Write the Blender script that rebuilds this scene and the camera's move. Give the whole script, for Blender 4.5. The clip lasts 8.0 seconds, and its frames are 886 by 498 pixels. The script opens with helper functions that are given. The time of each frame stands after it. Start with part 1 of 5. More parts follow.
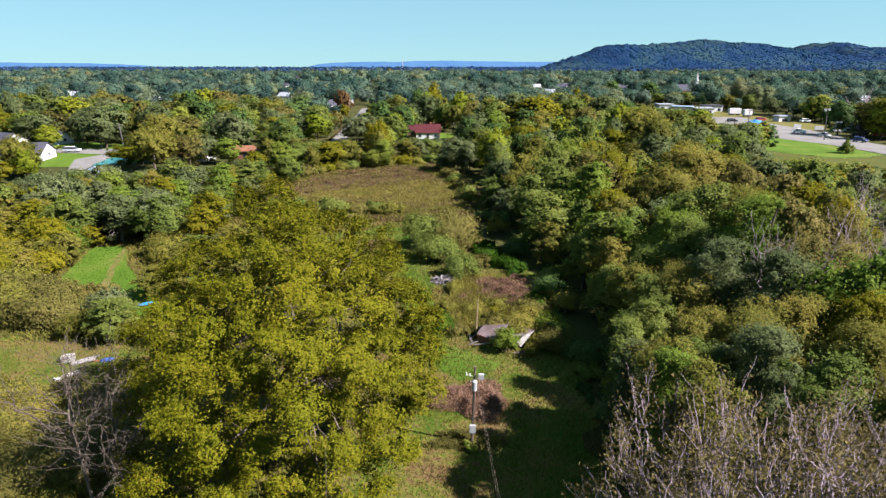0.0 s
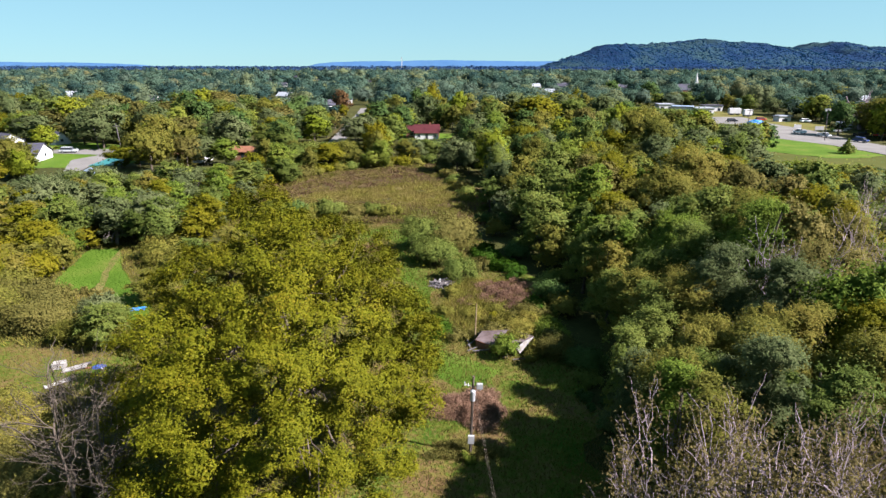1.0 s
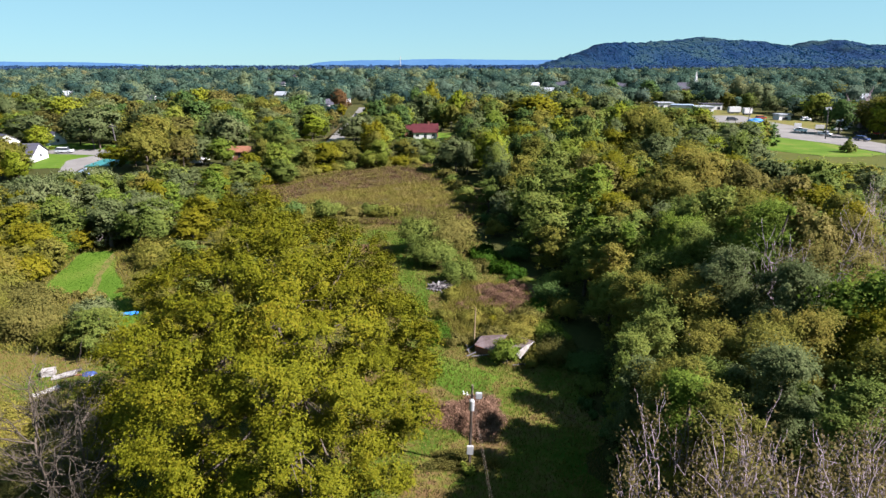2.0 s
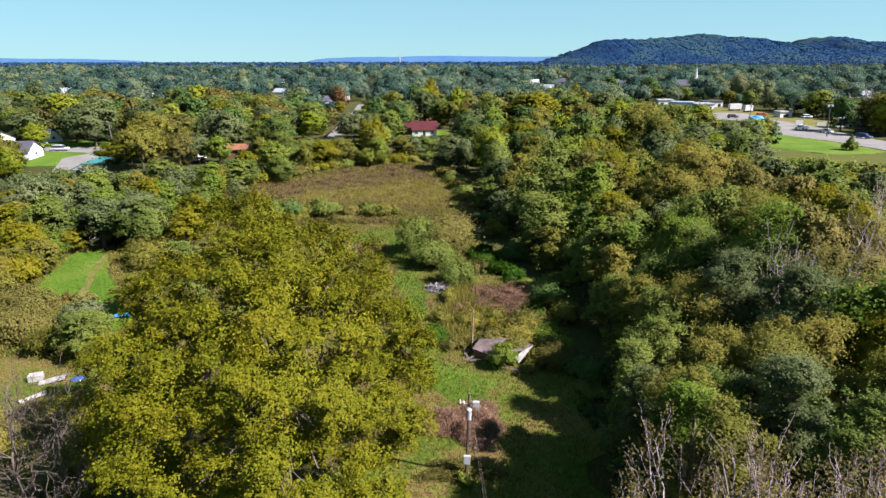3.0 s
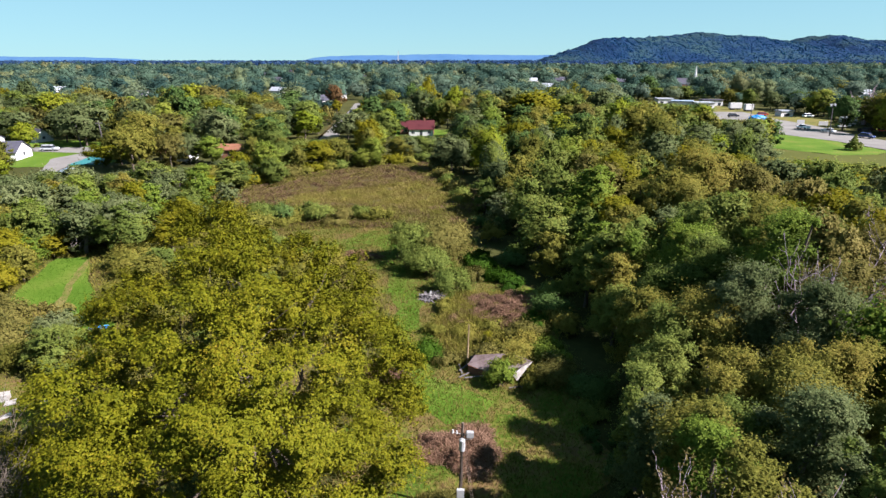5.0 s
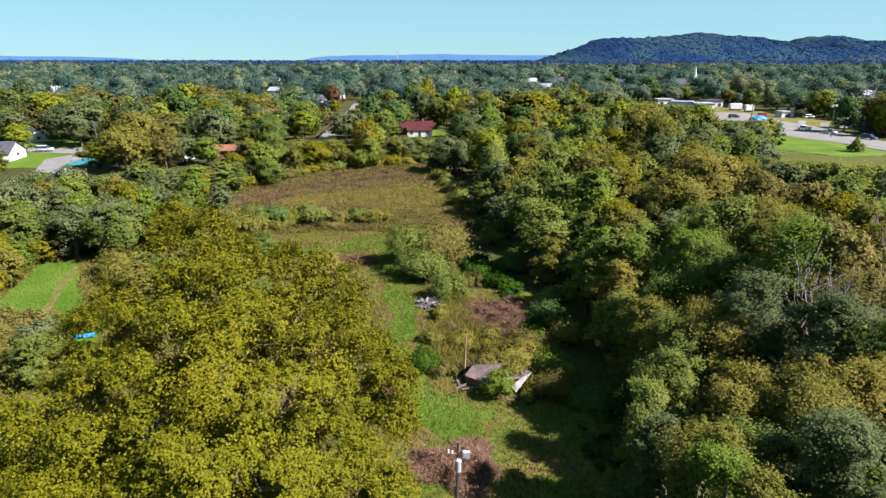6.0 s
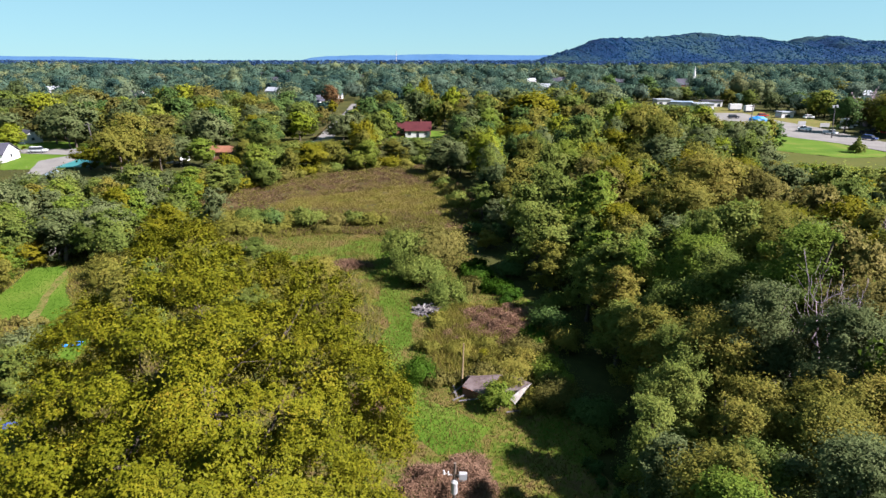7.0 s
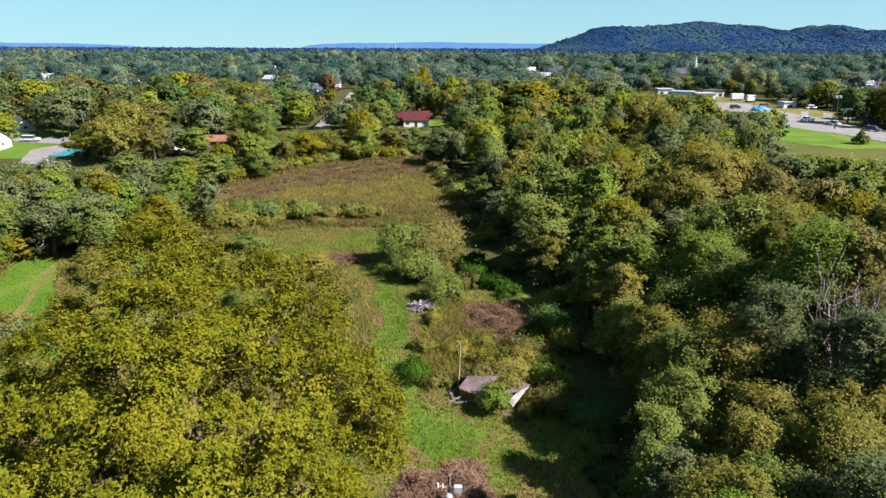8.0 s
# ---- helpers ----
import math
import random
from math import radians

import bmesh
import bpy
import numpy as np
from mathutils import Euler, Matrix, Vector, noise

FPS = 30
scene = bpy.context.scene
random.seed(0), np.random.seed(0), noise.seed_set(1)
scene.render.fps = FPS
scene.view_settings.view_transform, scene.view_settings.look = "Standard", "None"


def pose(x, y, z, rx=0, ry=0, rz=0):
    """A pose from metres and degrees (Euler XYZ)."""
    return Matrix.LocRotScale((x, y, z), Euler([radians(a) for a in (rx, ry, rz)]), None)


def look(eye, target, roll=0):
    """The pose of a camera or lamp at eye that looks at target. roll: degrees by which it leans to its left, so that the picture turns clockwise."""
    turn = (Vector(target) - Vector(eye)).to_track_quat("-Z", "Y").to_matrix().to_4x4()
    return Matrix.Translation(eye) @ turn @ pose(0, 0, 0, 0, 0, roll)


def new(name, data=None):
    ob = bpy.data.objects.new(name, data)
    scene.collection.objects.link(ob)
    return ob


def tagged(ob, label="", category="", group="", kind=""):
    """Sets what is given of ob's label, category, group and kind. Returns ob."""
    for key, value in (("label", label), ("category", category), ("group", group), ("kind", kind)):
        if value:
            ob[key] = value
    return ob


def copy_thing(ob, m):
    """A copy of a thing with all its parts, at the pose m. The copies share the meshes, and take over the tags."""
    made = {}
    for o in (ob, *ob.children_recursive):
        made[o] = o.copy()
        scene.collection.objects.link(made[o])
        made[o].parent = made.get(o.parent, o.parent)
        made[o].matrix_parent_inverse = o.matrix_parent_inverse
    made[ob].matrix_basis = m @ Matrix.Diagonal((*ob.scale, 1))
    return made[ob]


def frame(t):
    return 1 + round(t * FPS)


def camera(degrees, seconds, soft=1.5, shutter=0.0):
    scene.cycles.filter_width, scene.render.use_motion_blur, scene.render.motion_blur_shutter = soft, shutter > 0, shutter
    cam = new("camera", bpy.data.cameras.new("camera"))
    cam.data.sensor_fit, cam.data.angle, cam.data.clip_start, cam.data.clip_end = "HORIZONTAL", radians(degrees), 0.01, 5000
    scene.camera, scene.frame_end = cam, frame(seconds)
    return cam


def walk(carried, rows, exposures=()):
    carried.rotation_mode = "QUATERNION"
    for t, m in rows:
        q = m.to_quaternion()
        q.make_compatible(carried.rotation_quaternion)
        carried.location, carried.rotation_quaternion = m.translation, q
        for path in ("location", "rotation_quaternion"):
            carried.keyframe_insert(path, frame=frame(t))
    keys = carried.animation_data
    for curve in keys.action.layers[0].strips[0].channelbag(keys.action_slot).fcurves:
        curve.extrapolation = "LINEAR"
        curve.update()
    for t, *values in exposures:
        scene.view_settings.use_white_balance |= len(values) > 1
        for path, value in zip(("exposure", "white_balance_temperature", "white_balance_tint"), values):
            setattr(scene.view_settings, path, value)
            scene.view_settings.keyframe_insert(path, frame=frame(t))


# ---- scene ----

cam = camera(75.0, 8.0, 1.45)
PATH = [
    (0, (-0.454, -0.277, 27.438), (-0.521, 1.627, 26.831), -0.0),
    (0.5, (-0.455, 0.275, 27.546), (-0.52, 2.179, 26.938), -0.0),
    (1, (-0.363, 0.823, 27.628), (-0.428, 2.727, 27.019), -0.0),
    (1.5, (-0.357, 1.495, 27.635), (-0.42, 3.399, 27.025), -0.1),
    (3, (-0.104, 3.554, 27.655), (-0.165, 5.454, 27.033), -0.1),
    (3.5, (-0.012, 4.399, 27.635), (-0.072, 6.297, 27.008), -0.1),
    (4, (0.109, 5.188, 27.673), (0.05, 7.086, 27.045), -0.1),
    (4.5, (0.172, 6.038, 27.679), (0.115, 7.936, 27.052), -0.1),
    (6, (0.432, 8.791, 27.708), (0.379, 10.69, 27.081), -0.0),
    (6.5, (0.498, 9.637, 27.761), (0.448, 11.535, 27.134), 0.0),
    (7, (0.581, 10.503, 27.796), (0.532, 12.402, 27.169), 0.0),
    (7.5, (0.709, 11.456, 27.792), (0.662, 13.35, 27.153), 0.0),
    (8, (0.76, 12.433, 27.807), (0.715, 14.32, 27.145), 0.2),
]
walk(cam, [(t, look(e, a, r)) for t, e, a, r in PATH], [(0, 2.29, 6240, 21), (8, 2.29, 6240, 21)])

# ---- sky, sun and light ----
SUN_AZ, SUN_EL = radians(107), radians(42)
world = bpy.data.worlds.new("world")
scene.world = world
world.use_nodes = True
wn = world.node_tree
sky = wn.nodes.new("ShaderNodeTexSky")
sky.sky_type = "NISHITA"
sky.sun_disc = False
sky.sun_elevation, sky.sun_rotation = SUN_EL, SUN_AZ
sky.air_density, sky.dust_density, sky.ozone_density = 0.8, 0.0, 5.0
wn.nodes["Background"].inputs["Strength"].default_value = 0.0845
soften = wn.nodes.new("ShaderNodeGamma")
soften.inputs["Gamma"].default_value = 0.3
wn.links.new(sky.outputs[0], soften.inputs["Color"])
cool = wn.nodes.new("ShaderNodeMix")
cool.data_type, cool.blend_type = "RGBA", "MULTIPLY"
cool.inputs[0].default_value = 1.0
cool.inputs[7].default_value = (0.635, 1.085, 1.11, 1)
wn.links.new(soften.outputs[0], cool.inputs[6])
wn.links.new(cool.outputs[2], wn.nodes["Background"].inputs["Color"])
sun = new("sun", bpy.data.lights.new("sun", "SUN"))
sun.data.energy, sun.data.angle, sun.data.color = 5.0, radians(0.6), (1.0, 0.95, 0.86)
sun_way = Vector((math.sin(SUN_AZ) * math.cos(SUN_EL), math.cos(SUN_AZ) * math.cos(SUN_EL), math.sin(SUN_EL)))
sun.matrix_world = look(sun_way * 300, (0, 0, 0))


# ---- materials ----
def material(name, rough=0.8, metal=0.0):
    m = bpy.data.materials.new(name)
    m.use_nodes = True
    b = m.node_tree.nodes["Principled BSDF"]
    b.inputs["Roughness"].default_value, b.inputs["Metallic"].default_value = rough, metal
    b.inputs["Specular IOR Level"].default_value = 0.25 if rough < 0.7 else 0.06
    return m, m.node_tree.nodes, m.node_tree.links, b


def ramp_of(nodes, stops):
    r = nodes.new("ShaderNodeValToRGB")
    while len(r.color_ramp.elements) < len(stops):
        r.color_ramp.elements.new(0.5)
    for e, (at, c) in zip(r.color_ramp.elements, stops):
        e.position, e.color = at, (*c, 1)
    return r


def noise_of(nodes, links, scale, detail=4.0, rough=0.55):
    n = nodes.new("ShaderNodeTexNoise")
    n.inputs["Scale"].default_value, n.inputs["Detail"].default_value, n.inputs["Roughness"].default_value = scale, detail, rough
    g = nodes.new("ShaderNodeNewGeometry")
    links.new(g.outputs["Position"], n.inputs["Vector"])
    return n


def worn(name, stops, scale, fine, rough=0.85, bump=0.3, metal=0.0, deep=0.05):
    """A surface whose colour goes through stops by a broad noise mixed with a fine one."""
    m, nodes, links, b = material(name, rough, metal)
    n1, n2 = noise_of(nodes, links, scale), noise_of(nodes, links, fine, 6)
    mix = nodes.new("ShaderNodeMix")
    mix.inputs[0].default_value = 0.4
    links.new(n1.outputs[0], mix.inputs[2])
    links.new(n2.outputs[0], mix.inputs[3])
    r = ramp_of(nodes, stops)
    links.new(mix.outputs[0], r.inputs[0])
    links.new(r.outputs[0], b.inputs["Base Color"])
    if bump:
        bp = nodes.new("ShaderNodeBump")
        bp.inputs["Strength"].default_value, bp.inputs["Distance"].default_value = bump, deep
        links.new(n2.outputs[0], bp.inputs["Height"])
        links.new(bp.outputs[0], b.inputs["Normal"])
    return m


def leafy(name, stops, through_light=0.38):
    """Leaves: each leaf takes its own shade, each plant its own cast; some light shines through."""
    m, nodes, links, b = material(name, 0.65)
    g, o = nodes.new("ShaderNodeNewGeometry"), nodes.new("ShaderNodeObjectInfo")
    n = noise_of(nodes, links, 0.35, 3)
    a = nodes.new("ShaderNodeMath")
    a.operation = "MULTIPLY_ADD"
    a.inputs[1].default_value = 0.36
    links.new(g.outputs["Random Per Island"], a.inputs[0])
    c = nodes.new("ShaderNodeMath")
    c.operation = "MULTIPLY_ADD"
    c.inputs[1].default_value = 0.3
    c.inputs[2].default_value = -0.15
    own = nodes.new("ShaderNodeMath")
    own.operation = "ADD"
    cast = nodes.new("ShaderNodeAttribute")
    cast.attribute_name = "cast"
    links.new(o.outputs["Random"], own.inputs[0])
    links.new(cast.outputs["Fac"], own.inputs[1])
    links.new(own.outputs[0], c.inputs[0])
    d = nodes.new("ShaderNodeMath")
    d.operation = "MULTIPLY_ADD"
    d.inputs[1].default_value = 0.74
    links.new(n.outputs[0], d.inputs[0])
    links.new(c.outputs[0], d.inputs[2])
    links.new(d.outputs[0], a.inputs[2])
    r = ramp_of(nodes, stops)
    links.new(a.outputs[0], r.inputs[0])
    links.new(r.outputs[0], b.inputs["Base Color"])
    b.inputs["Specular IOR Level"].default_value = 0.04
    t = nodes.new("ShaderNodeBsdfTranslucent")
    links.new(r.outputs[0], t.inputs["Color"])
    s = nodes.new("ShaderNodeMixShader")
    s.inputs[0].default_value = through_light
    links.new(b.outputs[0], s.inputs[1])
    links.new(t.outputs[0], s.inputs[2])
    links.new(s.outputs[0], nodes["Material Output"].inputs["Surface"])
    return m


def woods(name, stops, scale):
    """Joined woods: every tree has its own cast, kept on its faces, with a mottle and relief of leaves."""
    m, nodes, links, b = material(name, 0.9)
    b.inputs["Specular IOR Level"].default_value = 0.0
    at = nodes.new("ShaderNodeAttribute")
    at.attribute_name = "cast"
    g = nodes.new("ShaderNodeNewGeometry")
    n = noise_of(nodes, links, scale * 1.8, 3, 0.6)
    a = nodes.new("ShaderNodeMath")
    a.operation = "MULTIPLY_ADD"
    a.inputs[1].default_value = 0.07
    links.new(g.outputs["Random Per Island"], a.inputs[0])
    links.new(at.outputs["Fac"], a.inputs[2])
    c = nodes.new("ShaderNodeMath")
    c.operation = "MULTIPLY_ADD"
    c.inputs[1].default_value = 0.12
    links.new(n.outputs[0], c.inputs[0])
    links.new(a.outputs[0], c.inputs[2])
    d = nodes.new("ShaderNodeMath")
    d.operation = "SUBTRACT"
    d.inputs[1].default_value = 0.095
    links.new(c.outputs[0], d.inputs[0])
    r = ramp_of(nodes, stops)
    links.new(d.outputs[0], r.inputs[0])
    links.new(r.outputs[0], b.inputs["Base Color"])
    bp = nodes.new("ShaderNodeBump")
    bp.inputs["Strength"].default_value, bp.inputs["Distance"].default_value = 0.6, 0.5 / scale
    links.new(n.outputs[0], bp.inputs["Height"])
    links.new(bp.outputs[0], b.inputs["Normal"])
    t = nodes.new("ShaderNodeBsdfTranslucent")
    links.new(r.outputs[0], t.inputs["Color"])
    s = nodes.new("ShaderNodeMixShader")
    s.inputs[0].default_value = 0.32
    links.new(b.outputs[0], s.inputs[1])
    links.new(t.outputs[0], s.inputs[2])
    links.new(s.outputs[0], nodes["Material Output"].inputs["Surface"])
    return m


OAK = leafy("oak_leaves", [(0.2, (0.0265, 0.0324, 0.0016)), (0.5, (0.0583, 0.0643, 0.0027)), (0.75, (0.0846, 0.083, 0.004)), (1.0, (0.1024, 0.0753, 0.0053))], 0.12)
GREEN = leafy("green_leaves", [(0.2, (0.0467, 0.071, 0.0141)), (0.55, (0.0909, 0.12, 0.0243)), (0.9, (0.14, 0.1536, 0.0327))])
OLIVE = leafy("olive_leaves", [(0.2, (0.0647, 0.0717, 0.0126)), (0.55, (0.1201, 0.1179, 0.0211)), (0.9, (0.1664, 0.1368, 0.0283))])
GREY = leafy("grey_green_leaves", [(0.2, (0.0434, 0.0627, 0.0229)), (0.55, (0.0848, 0.1052, 0.0403)), (0.9, (0.1244, 0.1397, 0.064))])
YELLOW = leafy("yellowing_leaves", [(0.2, (0.0625, 0.0717, 0.0044)), (0.55, (0.1166, 0.1119, 0.0062)), (0.9, (0.1456, 0.1225, 0.0092))])
BRIGHT = leafy("bright_leaves", [(0.2, (0.0477, 0.0826, 0.0103)), (0.55, (0.0953, 0.1375, 0.0179)), (0.9, (0.1476, 0.1649, 0.0263))])
BRONZE = leafy("bronze_leaves", [(0.2, (0.059, 0.0588, 0.0161)), (0.55, (0.1079, 0.0996, 0.025)), (0.9, (0.1387, 0.1154, 0.0356))])
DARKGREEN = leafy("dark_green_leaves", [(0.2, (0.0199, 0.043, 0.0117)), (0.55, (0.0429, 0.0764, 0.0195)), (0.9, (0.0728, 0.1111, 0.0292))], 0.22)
RUSSET = leafy("russet_leaves", [(0.2, (0.0504, 0.0336, 0.014)), (0.55, (0.0952, 0.056, 0.0245)), (0.9, (0.1344, 0.07, 0.028))], 0.25)
LIME = leafy("lime_leaves", [(0.2, (0.055, 0.0821, 0.0052)), (0.55, (0.1019, 0.129, 0.0086)), (0.9, (0.1377, 0.1466, 0.0129))], 0.25)
DRYSTEM = leafy("dry_stems", [(0.2, (0.071, 0.0411, 0.0278)), (0.55, (0.1242, 0.072, 0.0479)), (0.9, (0.1774, 0.1111, 0.0781))], 0.25)
FIELDWEED = leafy("field_weeds", [(0.2, (0.0417, 0.0254, 0.0145)), (0.55, (0.0739, 0.0469, 0.0264)), (0.9, (0.11, 0.0743, 0.0409))], 0.2)
STRAW = leafy("straw_grass", [(0.2, (0.0605, 0.0504, 0.0133)), (0.55, (0.0968, 0.0786, 0.0208)), (0.9, (0.129, 0.1048, 0.034))], 0.15)
BLADE = leafy("grass_blades", [(0.28, (0.0241, 0.0497, 0.0043)), (0.44, (0.05, 0.0674, 0.0072)), (0.54, (0.0816, 0.0709, 0.0162)), (0.74, (0.1113, 0.0781, 0.0305))], 0.25)
VINE = leafy("vine_leaves", [(0.2, (0.016, 0.0443, 0.0031)), (0.55, (0.0302, 0.0686, 0.005)), (0.9, (0.0497, 0.0887, 0.0094))])
# Distance haze is mixed into these leaf colours as extra blue.
DISTANT = woods("distant_woods_hazed_leaves", [(0.0, (0.0131, 0.032, 0.0848)), (0.4, (0.0202, 0.0444, 0.0969)), (0.75, (0.0294, 0.0546, 0.0969)), (1.0, (0.0407, 0.0576, 0.1011))], 0.12)
BARK = worn("bark", [(0.3, (0.0363, 0.0282, 0.0222)), (0.6, (0.0806, 0.0666, 0.0544)), (0.8, (0.121, 0.1048, 0.0887))], 1.5, 14, 0.95, 0.6)
PALEBARK = worn("weathered_bark", [(0.3, (0.0605, 0.0524, 0.0484)), (0.6, (0.1089, 0.0968, 0.0907)), (0.8, (0.1451, 0.133, 0.127))], 1.2, 14, 0.95, 0.5)
TWIG = worn("pale_twigs", [(0.3, (0.104, 0.0819, 0.0943)), (0.6, (0.192, 0.156, 0.1763)), (0.8, (0.288, 0.2418, 0.2706))], 1.2, 14, 0.95, 0.3)
# Aerial haze is tinted into these suburb leaves as bluer greens.
HAZY = woods("far_woods_hazed_leaves", [(0.0, (0.0172, 0.0391, 0.0365)), (0.2, (0.0321, 0.0599, 0.0448)), (0.42, (0.0503, 0.0836, 0.0573)), (0.56, (0.0626, 0.0892, 0.0677)), (0.7, (0.0865, 0.1094, 0.0548)), (0.84, (0.1093, 0.1127, 0.0522)), (0.93, (0.0865, 0.0713, 0.0626)), (1.0, (0.103, 0.0713, 0.0496))], 0.3)
GROUND = worn("scrub_ground", [(0.3, (0.0162, 0.0182, 0.0061)), (0.5, (0.0282, 0.0302, 0.0081)), (0.7, (0.0443, 0.0403, 0.0121))], 0.06, 1.3, 0.95, 0.6)
CLEARING = worn("rough_grass", [(0.38, (0.0248, 0.0542, 0.0048)), (0.47, (0.0479, 0.0643, 0.008)), (0.53, (0.0781, 0.0677, 0.0182)), (0.6, (0.0744, 0.0475, 0.0218))], 0.2, 2.2, 0.95, 0.7)
LAWN = worn("mown_lawn", [(0.4, (0.0324, 0.065, 0.0057)), (0.52, (0.0463, 0.0835, 0.0081)), (0.64, (0.0789, 0.0881, 0.0182))], 0.12, 3, 0.95, 0.4)
MEADOW = worn("rough_meadow", [(0.3, (0.0302, 0.0383, 0.0073)), (0.55, (0.0443, 0.0484, 0.0105)), (0.75, (0.0605, 0.0524, 0.0162))], 0.1, 2, 0.95, 0.4)
WEEDY = worn("dry_field_soil", [(0.4, (0.0242, 0.0226, 0.0081)), (0.5, (0.0403, 0.0314, 0.0121)), (0.6, (0.0686, 0.0524, 0.0202))], 0.06, 1.4, 0.95, 0.6)
BRUSHLAND = worn("brushy_ground", [(0.36, (0.0202, 0.0302, 0.0057)), (0.46, (0.0363, 0.0403, 0.0089)), (0.54, (0.0565, 0.0464, 0.0162)), (0.62, (0.0605, 0.0403, 0.0202))], 0.25, 2.4, 0.95, 0.7)
TRACK = worn("dry_track", [(0.38, (0.0403, 0.0645, 0.0081)), (0.5, (0.0766, 0.0686, 0.0202)), (0.62, (0.1008, 0.0806, 0.0322))], 0.5, 3, 0.95, 0.4)
ASPHALT = worn("worn_asphalt", [(0.3, (0.0806, 0.0766, 0.0746)), (0.6, (0.121, 0.117, 0.1129)), (0.8, (0.1451, 0.1371, 0.133))], 0.15, 3, 0.9, 0.2)
WHITE = worn("white_siding", [(0.3, (0.3037, 0.3037, 0.3111)), (0.5, (0.3881, 0.3881, 0.3976)), (0.65, (0.4388, 0.4388, 0.4495))], 0.5, 5, 0.6, 0.1)
BLOCK = worn("weathered_white_board", [(0.35, (0.1097, 0.096, 0.0868)), (0.5, (0.1919, 0.1828, 0.1737)), (0.65, (0.2559, 0.249, 0.2422))], 1.8, 12, 0.8, 0.4)
SHINGLE = worn("grey_shingle", [(0.3, (0.027, 0.027, 0.0371)), (0.6, (0.046, 0.046, 0.0613)), (0.8, (0.0649, 0.0649, 0.0839))], 0.6, 8, 0.9, 0.4)
OLDROOF = worn("mossy_grey_roofing", [(0.3, (0.0448, 0.0308, 0.028)), (0.5, (0.084, 0.0644, 0.0644)), (0.7, (0.1288, 0.1064, 0.112))], 0.9, 9, 0.95, 0.6)
REDROOF = worn("red_shingle", [(0.3, (0.0322, 0.0084, 0.0109)), (0.6, (0.0484, 0.013, 0.0152)), (0.8, (0.0613, 0.0194, 0.02))], 0.5, 6, 0.85, 0.3)
BLUEROOF = worn("blue_grey_metal_roof", [(0.3, (0.112, 0.1512, 0.2128)), (0.7, (0.168, 0.2128, 0.28))], 0.4, 5, 0.5, 0.1)
PALEROOF = worn("pale_metal_roof", [(0.3, (0.1456, 0.1624, 0.1904)), (0.7, (0.224, 0.2408, 0.2688))], 0.3, 4, 0.5, 0.1)
BRICK = worn("red_brick", [(0.3, (0.112, 0.0504, 0.0336)), (0.7, (0.1792, 0.0896, 0.0616))], 0.8, 9, 0.9, 0.3)
TEAL = worn("teal_cover", [(0.3, (0.0121, 0.0806, 0.0887)), (0.7, (0.0242, 0.121, 0.125))], 0.4, 4, 0.5, 0.2)
BLUE = worn("blue_tarpaulin", [(0.3, (0.005, 0.0806, 0.252)), (0.7, (0.0151, 0.1512, 0.378))], 0.5, 4, 0.5, 0.5)
DARK = worn("dark_glass", [(0.3, (0.015, 0.018, 0.022)), (0.7, (0.035, 0.04, 0.05))], 0.5, 4, 0.15, 0.0)
RUST = worn("rusty_sheet", [(0.3, (0.0896, 0.0392, 0.0224)), (0.7, (0.168, 0.0784, 0.0504))], 0.6, 7, 0.85, 0.4)
CREOSOTE = worn("dark_pole_wood", [(0.3, (0.05, 0.04, 0.033)), (0.7, (0.12, 0.095, 0.08))], 1.5, 20, 0.9, 0.4)
GREYWOOD = worn("weathered_wood", [(0.3, (0.0406, 0.036, 0.0371)), (0.5, (0.075, 0.0688, 0.071)), (0.75, (0.1187, 0.1109, 0.1161))], 1.2, 12, 0.9, 0.4)
TANWOOD = worn("tan_pole_wood", [(0.3, (0.1568, 0.112, 0.0672)), (0.7, (0.252, 0.1904, 0.1232))], 1.2, 12, 0.9, 0.3)
METAL = worn("painted_metal", [(0.3, (0.2128, 0.224, 0.2352)), (0.7, (0.3136, 0.3192, 0.3304))], 1.5, 10, 0.5, 0.1, 0.2)
CARPAINT = {c: worn(c + "_car_paint", [(0.3, v), (0.7, tuple(min(1, k * 1.15) for k in v))], 1, 6, 0.25, 0.0)
            for c, v in (("white", (0.7, 0.71, 0.72)), ("silver", (0.4, 0.42, 0.46)), ("black", (0.02, 0.02, 0.025)), ("red", (0.35, 0.04, 0.03)), ("navy", (0.03, 0.05, 0.14)))}
# Hills and foothills carry distance haze as blue in the base colour.
HILLWOOD = worn("hazed_wooded_hill", [(0.36, (0.0014, 0.0105, 0.0372)), (0.48, (0.0034, 0.0178, 0.0508)), (0.6, (0.0145, 0.0346, 0.0423))], 0.004, 0.07, 0.95, 1.0, 0.0, 12.0)
FOOTHILL = worn("hazed_wooded_foothill", [(0.36, (0.0048, 0.02, 0.0395)), (0.48, (0.0107, 0.0315, 0.0451)), (0.6, (0.0266, 0.0472, 0.0423))], 0.004, 0.07, 0.95, 1.0, 0.0, 9.0)
# The far ridge's blue is haze put into its base colour.
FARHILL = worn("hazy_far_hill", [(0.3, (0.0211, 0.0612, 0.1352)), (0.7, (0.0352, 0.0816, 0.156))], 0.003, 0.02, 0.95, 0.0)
# Leaf colours blued to match the haze painted into the hills.
HILLTREES = woods("hazed_hill_leaves", [(0.0, (0.0015, 0.0145, 0.0476)), (0.4, (0.003, 0.0232, 0.0588)), (0.75, (0.009, 0.0348, 0.0532)), (1.0, (0.027, 0.0449, 0.042))], 0.05)



